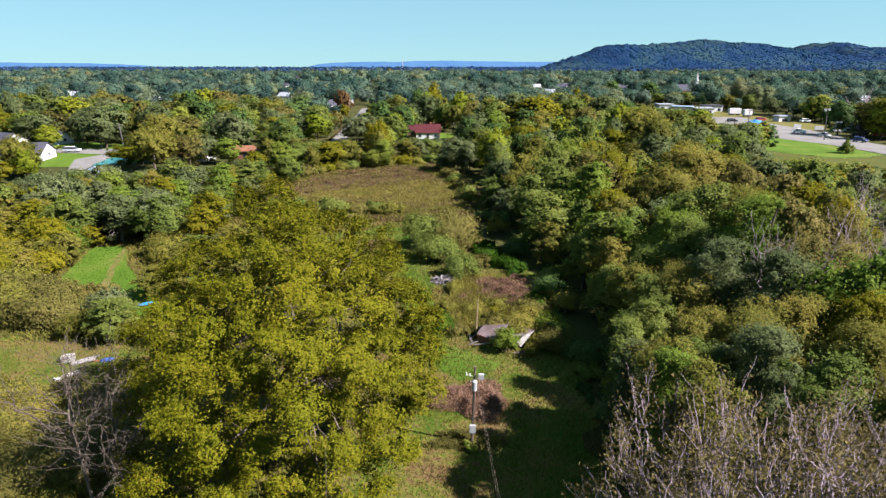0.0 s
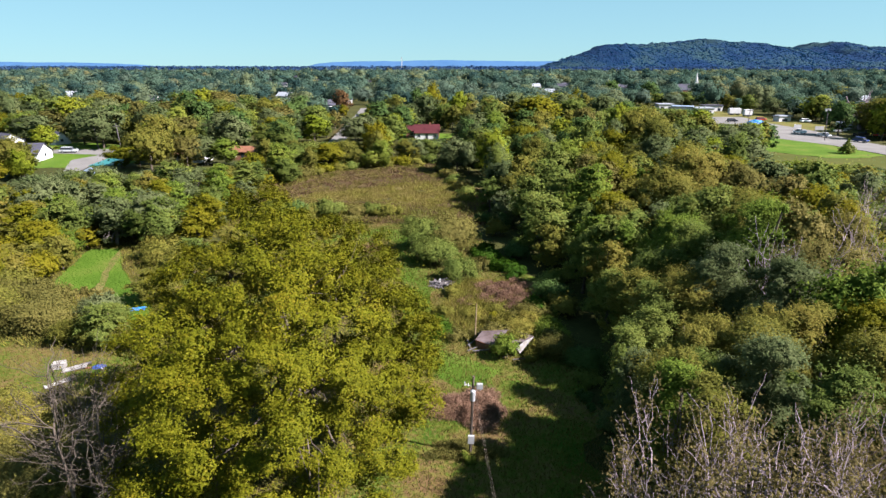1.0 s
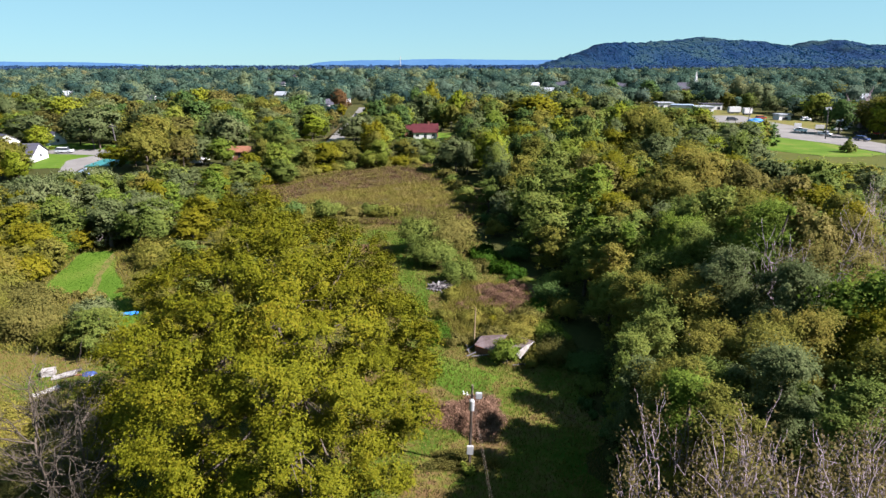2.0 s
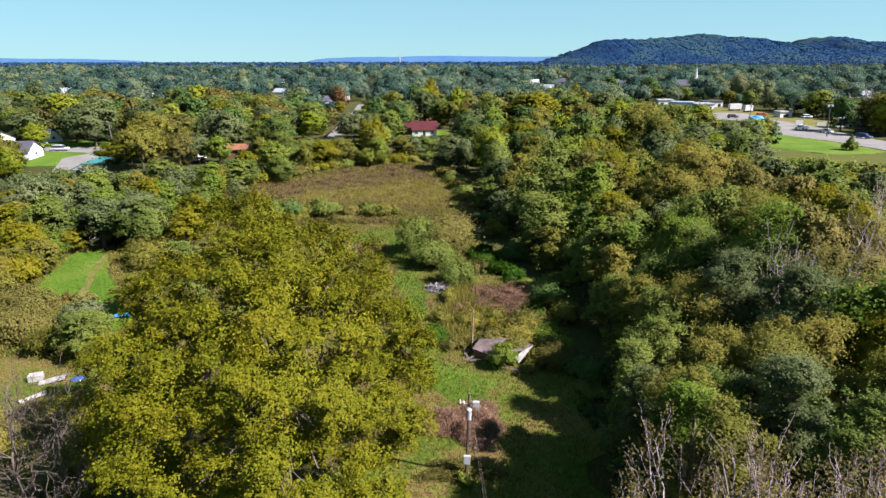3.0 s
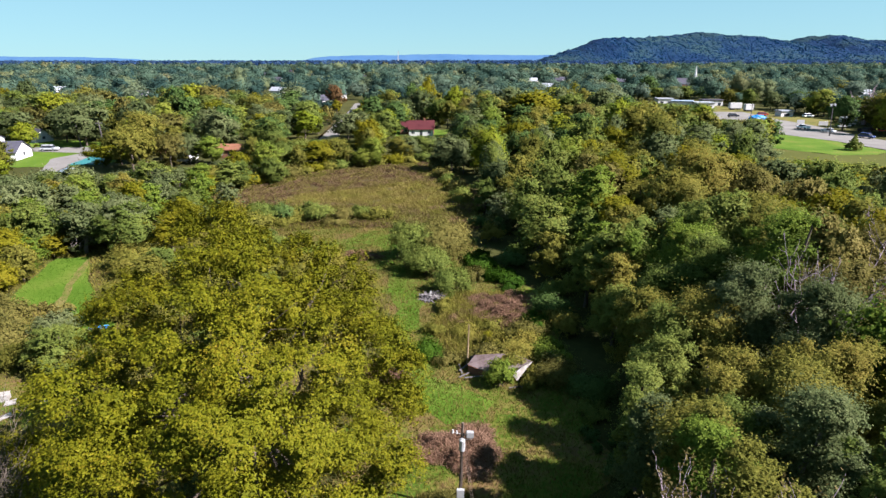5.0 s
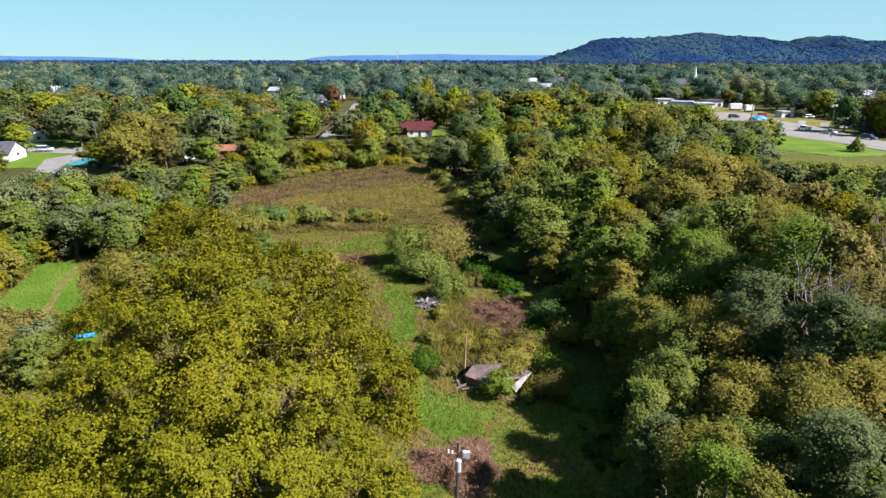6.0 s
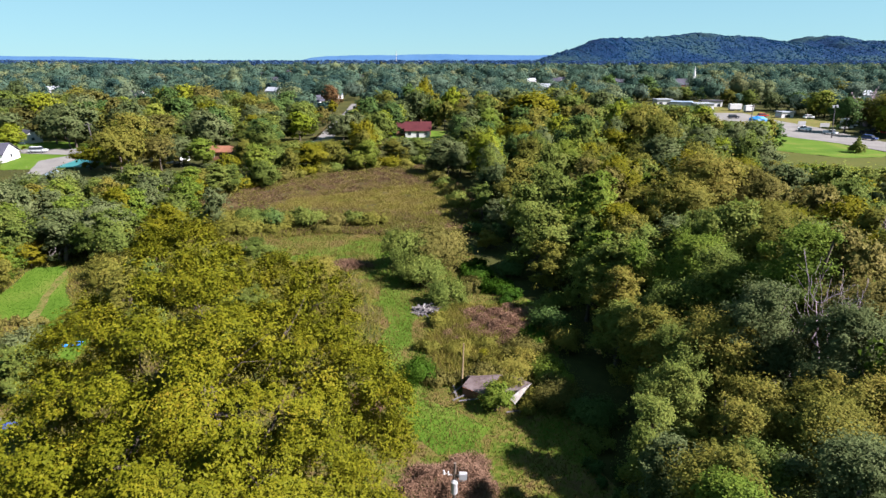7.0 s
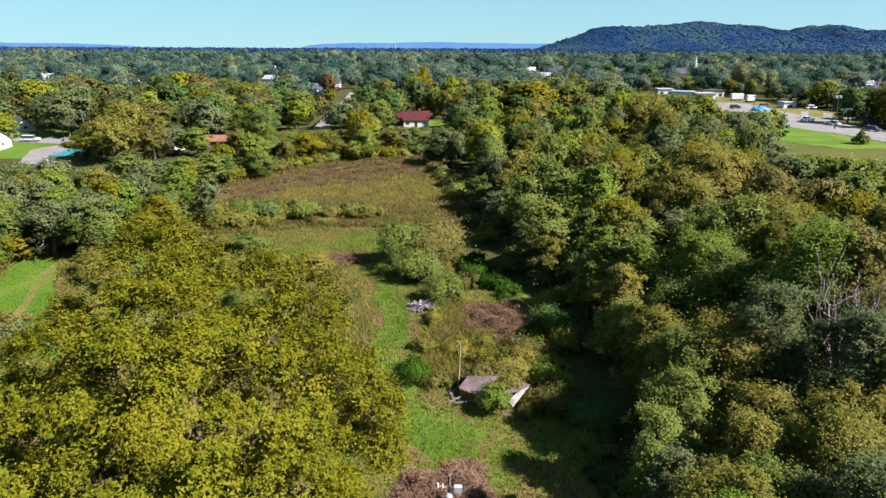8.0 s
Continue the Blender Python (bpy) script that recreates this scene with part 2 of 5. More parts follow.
# ---- mesh helpers ----
def mesh_of(name, verts, faces, mat, smooth=False, normals=None):
    """A mesh from arrays of vertices and of triangles or quads, with rounded normals where they are given."""
    verts, faces = np.asarray(verts, np.float32), np.asarray(faces, np.int32)
    me = bpy.data.meshes.new(name)
    me.vertices.add(len(verts))
    me.vertices.foreach_set("co", verts.ravel())
    k = faces.shape[1]
    me.loops.add(faces.size)
    me.loops.foreach_set("vertex_index", faces.ravel())
    me.polygons.add(len(faces))
    me.polygons.foreach_set("loop_start", np.arange(0, faces.size, k, dtype=np.int32))
    me.polygons.foreach_set("use_smooth", np.full(len(faces), smooth))
    me.materials.append(mat)
    me.update(calc_edges=True)
    if normals is not None:
        me.polygons.foreach_set("use_smooth", np.ones(len(faces), bool))
        layer = me.attributes.new("custom_normal", "FLOAT_VECTOR", "POINT")
        layer.data.foreach_set("vector", np.asarray(normals, np.float32).ravel())
    return me


def part(name, data, mat, parent, label=""):
    """Links a mesh or a bmesh as one object under a thing or a part."""
    if isinstance(data, bmesh.types.BMesh):
        bm, data = data, bpy.data.meshes.new(name)
        bm.to_mesh(data)
        bm.free()
        data.materials.append(mat)
    ob = new(name, data)
    ob.parent = parent
    return tagged(ob, label)


def thing(name, m, label, category, group=""):
    ob = new(name)
    ob.empty_display_size = 0.3
    ob.matrix_world = m
    return tagged(ob, label, category, group)


def unit(v):
    return v / np.maximum(np.linalg.norm(v, axis=1, keepdims=True), 1e-6)


def leaf_arrays(rng, at, way, size, slim=0.42):
    """Small pointed leaf sprays at the given places, facing way."""
    n = len(at)
    u = unit(np.cross(way, rng.normal(size=(n, 3))))
    v = np.cross(way, u)
    s = size[:, None]
    tri = np.stack([at - u * s * 0.5 - v * s * slim, at + u * s * 0.62, at - u * s * 0.3 + v * s * slim], 1)
    return tri.reshape(-1, 3), np.arange(3 * n).reshape(-1, 3)


def rounded(at, way, heart, stretch, part_way=0.6):
    """Normals of leaves, three each, turned towards the outside of their crown."""
    out = unit((at - heart) / stretch + [0, 0, 0.1])
    out = unit(way * (1 - part_way) + out * part_way)
    return np.repeat(out, 3, 0)


def blade_arrays(rng, at, height, width, lean=0.35):
    """Upright blades: a slim triangle each, leaning at random."""
    n = len(at)
    a = rng.uniform(0, 2 * np.pi, n)
    side = np.stack([np.cos(a), np.sin(a), 0 * a], 1) * width[:, None] / 2
    tip = at + np.stack([rng.normal(size=n) * lean, rng.normal(size=n) * lean, np.ones(n)], 1) * height[:, None]
    tri = np.stack([at - side, at + side, tip], 1)
    return tri.reshape(-1, 3), np.arange(3 * n).reshape(-1, 3)


def tube_arrays(path, radii, sides=6):
    path, radii = np.asarray(path, float), np.asarray(radii, float)
    way = unit(np.gradient(path, axis=0))
    ref = np.where(np.abs(way[:, 2:3]) < 0.9, [[0, 0, 1.0]], [[1.0, 0, 0]])
    u = unit(np.cross(way, ref))
    v = np.cross(way, u)
    a = np.arange(sides) * 2 * np.pi / sides
    ring = path[:, None] + radii[:, None, None] * (np.cos(a)[None, :, None] * u[:, None] + np.sin(a)[None, :, None] * v[:, None])
    k = np.arange(sides)
    f = [np.stack([j * sides + k, j * sides + (k + 1) % sides, (j + 1) * sides + (k + 1) % sides, (j + 1) * sides + k], 1) for j in range(len(path) - 1)]
    return ring.reshape(-1, 3), np.concatenate(f)


def join(pieces):
    verts, faces, n = [], [], 0
    for v, f in pieces:
        verts.append(v)
        faces.append(f + n)
        n += len(v)
    return np.concatenate(verts), np.concatenate(faces)


def bent(rng, a, b, steps=4, sag=0.12):
    """A wandering path from a to b."""
    a, b = np.asarray(a, float), np.asarray(b, float)
    t = np.linspace(0, 1, steps + 1)[:, None]
    off = rng.normal(size=(steps + 1, 3)) * sag * np.linalg.norm(b - a) / 2
    off[0] = off[-1] = 0
    return a + (b - a) * t + off * np.sin(np.pi * t)


def box(bm, x0, x1, y0, y1, z0, z1, bevel=0.0):
    made = bmesh.ops.create_cube(bm, size=1, matrix=Matrix.Translation(((x0 + x1) / 2, (y0 + y1) / 2, (z0 + z1) / 2)) @ Matrix.Diagonal((x1 - x0, y1 - y0, z1 - z0, 1)))
    if bevel:
        bmesh.ops.bevel(bm, geom=list({e for v in made["verts"] for e in v.link_edges}), offset=bevel, segments=2, affect="EDGES")
    return bm


def boxed(*args):
    return box(bmesh.new(), *args)


def rod(a, b, r0, r1=None, sides=8):
    v, f = tube_arrays([a, b], [r0, r0 if r1 is None else r1], sides)
    bm = bmesh.new()
    vs = [bm.verts.new(p) for p in v]
    for q in f:
        bm.faces.new([vs[i] for i in q])
    bm.faces.new(vs[:sides][::-1])
    bm.faces.new(vs[-sides:])
    return bm


# ---- plants ----
def crown_points(rng, lobes, count, tuft=0.34, low=-0.55, each=None, loose=0.75):
    """Places and facings of leaves on ragged sprays that stand out from the lobes (x, y, z, radius) of a crown."""
    lobes = np.asarray(lobes, float)
    share = lobes[:, 3] ** 2
    each = each or max(10, min(36, count / 550))
    k = max(int(count / each), 12)
    own = rng.choice(len(lobes), k, p=share / share.sum())
    d = unit(rng.normal(size=(k, 3)) + [0, 0, 0.25])
    d[:, 2] = np.where(d[:, 2] < low, -d[:, 2], d[:, 2])
    r = lobes[own, 3] * rng.triangular(0.3, 0.88, 1.28, k)
    mid = lobes[own, :3] + d * r[:, None] * [1, 1, 0.85]
    big = lobes[own, 3] * tuft * rng.lognormal(0, 0.5, k)
    axis = unit(d + rng.normal(size=(k, 3)) * 0.45 + [0, 0, 0.35])
    pick = rng.integers(0, k, count)
    along = rng.triangular(-0.9, 0.1, 1.3, count)
    e = rng.normal(size=(count, 3))
    at = mid[pick] + axis[pick] * (along * big[pick])[:, None] + e * ((0.46 - 0.2 * along) * big[pick])[:, None] * [1, 1, 0.75]
    whole = unit(at - lobes[:, :3].mean(0) + [0, 0, 0.12 * np.ptp(lobes[:, 2])])
    way = unit(unit(e) * 0.3 + whole * 0.5 + d[pick] * 0.25 + [0, 0, 0.3] + rng.normal(size=(count, 3)) * loose * 0.6)
    return at, way


def core_points(rng, lobes, count):
    """Larger sprays within the lobes, which keep light from falling through the crown."""
    lobes = np.asarray(lobes, float)
    share = lobes[:, 3] ** 2
    own = rng.choice(len(lobes), count, p=share / share.sum())
    d = unit(rng.normal(size=(count, 3)))
    at = lobes[own, :3] + d * (lobes[own, 3] * rng.uniform(0.15, 0.55, count))[:, None] * [1, 1, 0.85]
    return at, unit(d + rng.normal(size=(count, 3)) * 0.5)


def crown_mesh(rng, lobes, count, span, leaves, name="crown", floor=False, **how):
    at, way = crown_points(rng, lobes, count, **how)
    n = max(40, count // 6)
    at2, way2 = core_points(rng, lobes, n)
    size = np.concatenate([span * rng.uniform(0.6, 1.35, count), span * 1.25 * rng.uniform(0.7, 1.2, n)])
    at = np.concatenate([at, at2])
    if floor:
        at[:, 2] = np.abs(at[:, 2])
    way = np.concatenate([way, way2])
    lobes = np.asarray(lobes)
    heart, stretch = lobes[:, :3].mean(0), np.ptp(lobes[:, :3], axis=0) * 0.5 + 0.5
    return mesh_of(name, *leaf_arrays(rng, at, way, size), leaves, normals=rounded(at, way, heart, stretch, 0.22 if span < 0.2 else 0.5))


def random_lobes(rng, h, r, base, n):
    """Lobes of a crown of radius r from the height base to the height h: many small ones, uneven, round a loose heart."""
    out = []
    mid, half = (h + base) / 2, (h - base) / 2
    n = int(n * 2.9)
    for i in range(n):
        t = (i + rng.uniform(0.1, 0.9)) / n * 1.9 - 0.92
        a = i * 2.4 + rng.uniform(-0.7, 0.7)
        wide = math.sqrt(max(0.04, 1 - abs(t) ** 2.4))
        q = r * min(0.4, max(0.1, 0.2 * rng.lognormal(0, 0.42)))
        far = (r - q) * wide * rng.uniform(0.5, 1.24)
        out.append((math.cos(a) * far, math.sin(a) * far, mid + t * (half - q * 0.6) + rng.uniform(-0.04, 0.06) * h, q))
    out.append((rng.uniform(-0.2, 0.2) * r, rng.uniform(-0.2, 0.2) * r, h - r * 0.3, r * 0.3))
    out.append((0, 0, mid, r * 0.5))
    out.append((0, 0, mid + half * 0.4, r * 0.42))
    return out


def trunk_mesh(rng, lobes, h, thick, mat, limbs=9, foot=(0, 0)):
    lobes = np.asarray(lobes)
    heart = lobes[:, :3].mean(0)
    fork = np.array([foot[0] * 0.6 + heart[0] * 0.4, foot[1] * 0.6 + heart[1] * 0.4, max(0.28 * h, min(heart[2] - 1, 0.4 * h))])
    stem = bent(rng, (*foot, -0.15), fork, 4, 0.06)
    top = bent(rng, fork, lobes[np.argmax(lobes[:, 2]), :3], 4, 0.12)
    pieces = [tube_arrays(stem, np.linspace(thick * 1.3, thick * 0.85, 5), 7), tube_arrays(top, np.linspace(thick * 0.85, thick * 0.15, 5), 6)]
    for q in lobes[:limbs]:
        start = fork + (top[2] - fork) * rng.uniform(0, 0.9)
        w = bent(rng, start, q[:3], 4, 0.16)
        pieces.append(tube_arrays(w, np.linspace(thick * 0.5, thick * 0.08, 5), 5))
        for _ in range(3):
            e = q[:3] + unit(rng.normal(size=(1, 3)))[0] * q[3] * 0.85
            pieces.append(tube_arrays(bent(rng, w[rng.integers(2, 4)], e, 3, 0.2), np.linspace(thick * 0.14, thick * 0.03, 4), 4))
    return mesh_of("trunk", *join(pieces), mat, True)


def leaf_span(x, y):
    return float(np.clip(0.0025 * math.hypot(x, y - 6), 0.105, 0.7))


KINDS = {
    "green": (GREEN, BARK, "leafy green tree in a thick wood"),
    "olive": (OLIVE, BARK, "olive-green tree turning brown in early autumn"),
    "grey": (GREY, PALEBARK, "grey-green tree with pale undersides to its leaves"),
    "yellow": (YELLOW, BARK, "yellowing autumn tree with a full crown"),
    "bright": (BRIGHT, BARK, "bright fresh-green tree with dense leaves"),
    "bronze": (BRONZE, BARK, "bronze-brown thinning tree in early autumn"),
    "dark": (DARKGREEN, BARK, "dense tree with dark green leaves"),
    "russet": (RUSSET, BARK, "autumn tree with russet-brown leaves"),
    "lime": (LIME, BARK, "yellow-green tree turning in early autumn"),
}


def make_tree(rng, h, r, kind, span, base=0.3, cover=2.6, n=9, name="tree", label="", group=""):
    leaves, bark, text = KINDS[kind]
    lobes = random_lobes(rng, h, r, h * base, n)
    area = 12.5 * r * (r + (h * (1 - base)) * 0.4) * 0.6
    count = int(cover * area / (0.42 * span * span))
    ob = thing(name, Matrix(), label or text, "bush" if name == "bush" else "tree", group)
    part("trunk", trunk_mesh(rng, lobes, h, 0.022 * h + 0.03, bark, 7), bark, ob)
    part("crown", crown_mesh(rng, lobes, count, span, leaves), leaves, ob)
    return ob


def plant_tree(seed, x, y, h, r, kind, base=0.3, cover=2.1, n=10, name="tree", label="", group="trees of the wood"):
    rng = np.random.default_rng(seed)
    ob = make_tree(rng, h, r, kind, leaf_span(x, y), base, cover, n, name, label, group)
    ob.matrix_world = pose(x, y, 0, 0, 0, 0)
    return ob


def bare_tree(seed, x, y, h, r, leaf_count, leaves, bark, stems, label, spread=0.36, group="", thick=0.0085, size=0.12, forks=(3, 3, 3, 2, 2), rise=0.2, trunk=0.4):
    """A leafless or nearly leafless tree: stems that fork five times into fine twigs, with a few leaves at the twigs."""
    rng = np.random.default_rng(seed)
    pieces, tips = [], []

    def grow(a, way, length, wide, depth):
        b = a + way * length
        steps = 3 if depth < 3 else 2
        w = bent(rng, a, b, steps, 0.06 if depth == 0 else 0.22)
        pieces.append(tube_arrays(w, np.linspace(wide, max(wide * 0.5, 0.009), steps + 1), 6 if depth < 1 else 3))
        if depth >= 2:
            tips.extend((w[1], b))
        if depth >= 5:
            return
        for k in range(forks[depth]):
            t = 1.0 if k == 0 else rng.uniform(0.45 if depth == 0 else 0.2, 1.0)
            start = w[0] + (w[-1] - w[0]) * t if depth >= 3 else w[min(steps, max(1, int(round(t * steps))))]
            d = unit((way + rng.normal(size=3) * spread * (1.5 if k else 0.5) + [0, 0, rise])[None])[0]
            grow(start, d, (h * 0.2 if depth == 0 else length * rng.uniform(0.5, 0.8)), max(wide * (0.66 if k == 0 else 0.5), 0.012), depth + 1)

    for i in range(stems):
        a = 2 * math.pi * i / stems + rng.uniform(0, 1)
        lean = 0.0 if stems == 1 else r / h * rng.uniform(0.5, 1.2)
        foot = np.array([math.cos(a) * 0.3, math.sin(a) * 0.3, 0.0]) * (stems > 1) + np.array([0, 0, -0.15])
        grow(foot, unit(np.array([[math.cos(a) * lean, math.sin(a) * lean, 1.0]]))[0], h * trunk, thick * h * rng.uniform(0.8, 1.2), 0)
    verts, faces = join(pieces)
    fit = h / np.quantile(verts[:, 2], 0.995)
    ob = thing("bare_tree", pose(x, y, 0), label, "tree", group)
    part("trunk", mesh_of("trunk", verts * [1, 1, fit], faces, bark, True), bark, ob)
    if leaf_count:
        t = np.array(tips)
        at = (t[rng.integers(0, len(t), leaf_count)] + rng.normal(size=(leaf_count, 3)) * 0.16) * [1, 1, fit]
        way = unit(rng.normal(size=(leaf_count, 3)) + [0, 0, 0.4])
        part("leaves", mesh_of("leaves", *leaf_arrays(rng, at, way, size * rng.uniform(0.6, 1.4, leaf_count)), leaves), leaves, ob)
    return ob


def thicket(seed, x, y, rx, ry, h, leaves, label, name="bush", span=None, lumps=12, cover=2.4, stems=True):
    """A low wide bush of many lumps."""
    rng = np.random.default_rng(seed)
    span = span or leaf_span(x, y)
    lobes = []
    for i in range(lumps):
        a, d = rng.uniform(0, 2 * math.pi), math.sqrt(rng.uniform(0, 1)) * 0.8
        q = min(rx, ry, h) * rng.uniform(0.3, 0.5)
        lobes.append((math.cos(a) * d * rx, math.sin(a) * d * ry, max(q * 0.5, (h - q) * rng.uniform(0.45, 1) * (1 - 0.5 * d * d)), q))
    area = 3.14 * rx * ry * 1.3 + 3.14 * (rx + ry) * h * 0.6
    count = int(cover * area / (0.42 * span * span))
    ob = thing(name, pose(x, y, 0), label, "bush")
    if stems:
        st = [tube_arrays(bent(rng, (q[0] * 0.4, q[1] * 0.4, -0.1), q[:3], 3, 0.15), np.linspace(0.05, 0.015, 4), 4) for q in lobes]
        part("stem", mesh_of("stem", *join(st), BARK, True), BARK, ob)
    part("foliage", crown_mesh(rng, lobes, count, span, leaves, "foliage", True, tuft=0.42), leaves, ob)
    return ob


def bramble(seed, x, y, rx, ry, h, mat, label, count, name="bramble"):
    """A low tangle of dry twigs with a ragged rim."""
    rng = np.random.default_rng(seed)
    a, d = rng.uniform(0, 2 * np.pi, count), np.sqrt(rng.uniform(0, 1, count))
    rim = 1 + 0.22 * np.sin(3 * a + seed) + 0.14 * np.sin(5 * a + 2) + rng.normal(size=count) * 0.08
    at = np.stack([np.cos(a) * d * rx * rim, np.sin(a) * d * ry * rim, 0 * a], 1)
    lump = 0.65 + 0.35 * np.sin(at[:, 0] * 2.1 + seed) * np.sin(at[:, 1] * 1.7 + 1)
    at[:, 2] = h * lump * (1.05 - 0.75 * d ** 3) * rng.uniform(0.15, 1.0, count)
    way = unit(rng.normal(size=(count, 3)) + [0, 0, 0.5])
    ob = thing(name, pose(x, y, 0), label, "bush")
    part("tangle", mesh_of("tangle", *leaf_arrays(rng, at, way, rng.uniform(0.2, 0.55, count), 0.05), mat), mat, ob)
    return ob


def inside(points, x, y):
    """Whether places lie in a polygon of the plan."""
    x, y = np.asarray(x), np.asarray(y)
    hit = np.zeros(x.shape, bool)
    for (x0, y0), (x1, y1) in zip(points, points[1:] + points[:1]):
        cross = (y0 > y) != (y1 > y)
        hit ^= cross & (x < (x1 - x0) * (y - y0) / ((y1 - y0) if y1 != y0 else 1e-9) + x0)
    return hit


def patch(name, points, mat, z, label, category, ragged=0.0, seed=3):
    """A flat piece of the ground with a ragged rim."""
    rng = np.random.default_rng(seed)
    rim = []
    for (x0, y0), (x1, y1) in zip(points, points[1:] + points[:1]):
        k = max(2, int(math.hypot(x1 - x0, y1 - y0) / 2.0))
        for j in range(k):
            t = j / k
            rim.append((x0 + (x1 - x0) * t + rng.normal() * ragged, y0 + (y1 - y0) * t + rng.normal() * ragged))
    bm = bmesh.new()
    f = bm.faces.new([bm.verts.new((x, y, z)) for x, y in rim])
    if f.normal.z < 0 or f.calc_area() and (f.normal_update() or f.normal.z < 0):
        f.normal_flip()
    bmesh.ops.triangulate(bm, faces=bm.faces[:])
    me = bpy.data.meshes.new(name)
    bm.to_mesh(me)
    bm.free()
    me.materials.append(mat)
    return tagged(new(name, me), label, category, "", "structure")


def meadow_stuff(seed, name, points, count, height, width, mat, label, lean=0.35, lump=0.0, without=()):
    """Grass or weeds over a polygon of the plan, thinned by a broad noise."""
    rng = np.random.default_rng(seed)
    p = np.array(points)
    x = rng.uniform(p[:, 0].min(), p[:, 0].max(), count * 3)
    y = rng.uniform(p[:, 1].min(), p[:, 1].max(), count * 3)
    ok = inside(points, x, y)
    for other in without:
        ok &= ~inside(other, x, y)
    if lump:
        w = np.sin(x * 0.7 + 1.3 * np.sin(y * 0.31 + seed)) * np.sin(y * 0.55 + 1.1 * np.sin(x * 0.43 + seed)) + rng.normal(size=len(x)) * 0.4
        ok &= w > lump
    at = np.stack([x, y, 0 * x], 1)[ok][:count]
    n = len(at)
    me = mesh_of(name, *blade_arrays(rng, at, height * rng.uniform(0.5, 1.3, n), width * rng.uniform(0.6, 1.4, n), lean), mat)
    return tagged(new(name, me), label, "grass", "", "stuff")


# ---- plan of the ground ----
CLEARED = [(-9, 14), (-10, 30), (-9, 48), (-6, 60), (-9.5, 76), (-14, 87), (-36, 90), (-37, 96), (-24, 101), (-13, 103), (1, 108), (3, 92), (9.5, 72), (10.5, 55), (10, 44), (9, 36), (8, 14)]
FIELD = [(-53, 112), (-52, 122), (-47, 132), (-39, 143), (-34, 152), (-27, 158), (-13, 165), (-3, 142), (1.5, 124), (0, 109), (-11, 109), (-27, 110), (-40, 109)]
LEFT_LAWN = [(-54, 69), (-58.5, 85), (-54, 85.5), (-49.5, 78), (-45, 72), (-38, 66), (-36, 58.5), (-41, 60), (-45, 67)]
JUNK_LAWN = [(-56, 52.5), (-45, 52.5), (-37, 51.8), (-31, 50), (-31, 45), (-38, 44), (-54, 46)]
RIGHT_LAWN = [(115, 236), (120, 239), (131, 213), (134, 190), (126, 184), (113, 183), (101, 197), (106, 216)]
RIGHT_MEADOW = [(101, 197), (113, 183), (126, 184), (134, 190), (150, 165), (126, 158), (92, 154), (86, 170), (95, 195)]
HIGHWAY = [(119, 239.5), (112, 262), (112, 292), (122, 330), (152, 330), (150, 292), (152, 260), (149, 230), (150, 205), (158, 175), (178, 140), (160, 130), (140, 172), (135, 190), (131.5, 213)]
YARD = [(118, 330), (118, 398), (152, 398), (164, 346), (172, 314), (176, 285), (166, 250), (152, 262), (150, 292), (152, 330)]
STREET = [(-49.5, 205), (-61.5, 334), (-68, 390), (-64, 390), (-56, 334), (-43.5, 205)]
VERGE = [(-51.5, 216), (-61, 300), (-61, 330), (-49.7, 206)]
LEFT_ROAD = [(-103.5, 151), (-107.5, 151), (-118.5, 171), (-116, 182), (-150, 187), (-170, 184), (-170, 190), (-140, 193.5), (-112, 195), (-95, 193), (-95, 187.5), (-107, 187), (-110, 176)]
LEFT_YARD = [(-175, 160), (-112, 158), (-98, 162), (-96, 196), (-140, 212), (-180, 206)]
RED_YARD = [(-24, 212), (-6, 212), (-4, 246), (-26, 246)]
EDGE_Y = [10, 36.4, 44.2, 55.2, 64, 71.7, 92.5, 108, 125.6, 142, 158, 400]
EDGE_X = [10, 9.8, 11.4, 12.6, 11, 11.5, 5, 3, 3, -3, -10, -10]
HOUSES = [(-160, 199), (-147, 208), (-134, 171), (-147, 158), (-81, 172), (-90, 137), (-67, 177), (-15, 233), (-84, 369), (-90, 440), (207, 568)]
SPECKS = [(-319.7, 1148), (-233, 947), (-206.7, 680), (-214, 700), (-137.5, 457), (-306, 945), (-131.4, 832), (79, 673), (106.8, 674), (120.3, 710), (74.5, 528), (165.3, 660), (172, 640), (-314.5, 467), (-216.3, 404), (-575, 724), (273, 421)]
STREET_SIDES = [(-52, 203), (-64.5, 334), (-71, 385), (-61, 385), (-52, 334), (-40, 203)]
ROADSIDE = [(104, 152), (150, 116), (185, 104), (200, 140), (164, 212), (152, 242), (130, 242)]
LEFT_OPEN = [(-150, 152), (-112, 147), (-102, 152), (-100, 166), (-175, 166)]
OPEN = [LEFT_OPEN, STREET_SIDES, ROADSIDE, CLEARED, FIELD, LEFT_LAWN, JUNK_LAWN, RIGHT_LAWN, RIGHT_MEADOW, HIGHWAY, YARD, STREET, VERGE, LEFT_ROAD, LEFT_YARD, RED_YARD]
# Sectors (from, to, reach): growth kept under the camera's sight lines to open ground.
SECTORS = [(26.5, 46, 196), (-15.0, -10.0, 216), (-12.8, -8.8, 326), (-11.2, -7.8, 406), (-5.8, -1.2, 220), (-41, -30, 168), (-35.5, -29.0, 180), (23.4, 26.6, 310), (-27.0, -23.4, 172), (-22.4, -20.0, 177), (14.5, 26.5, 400)]


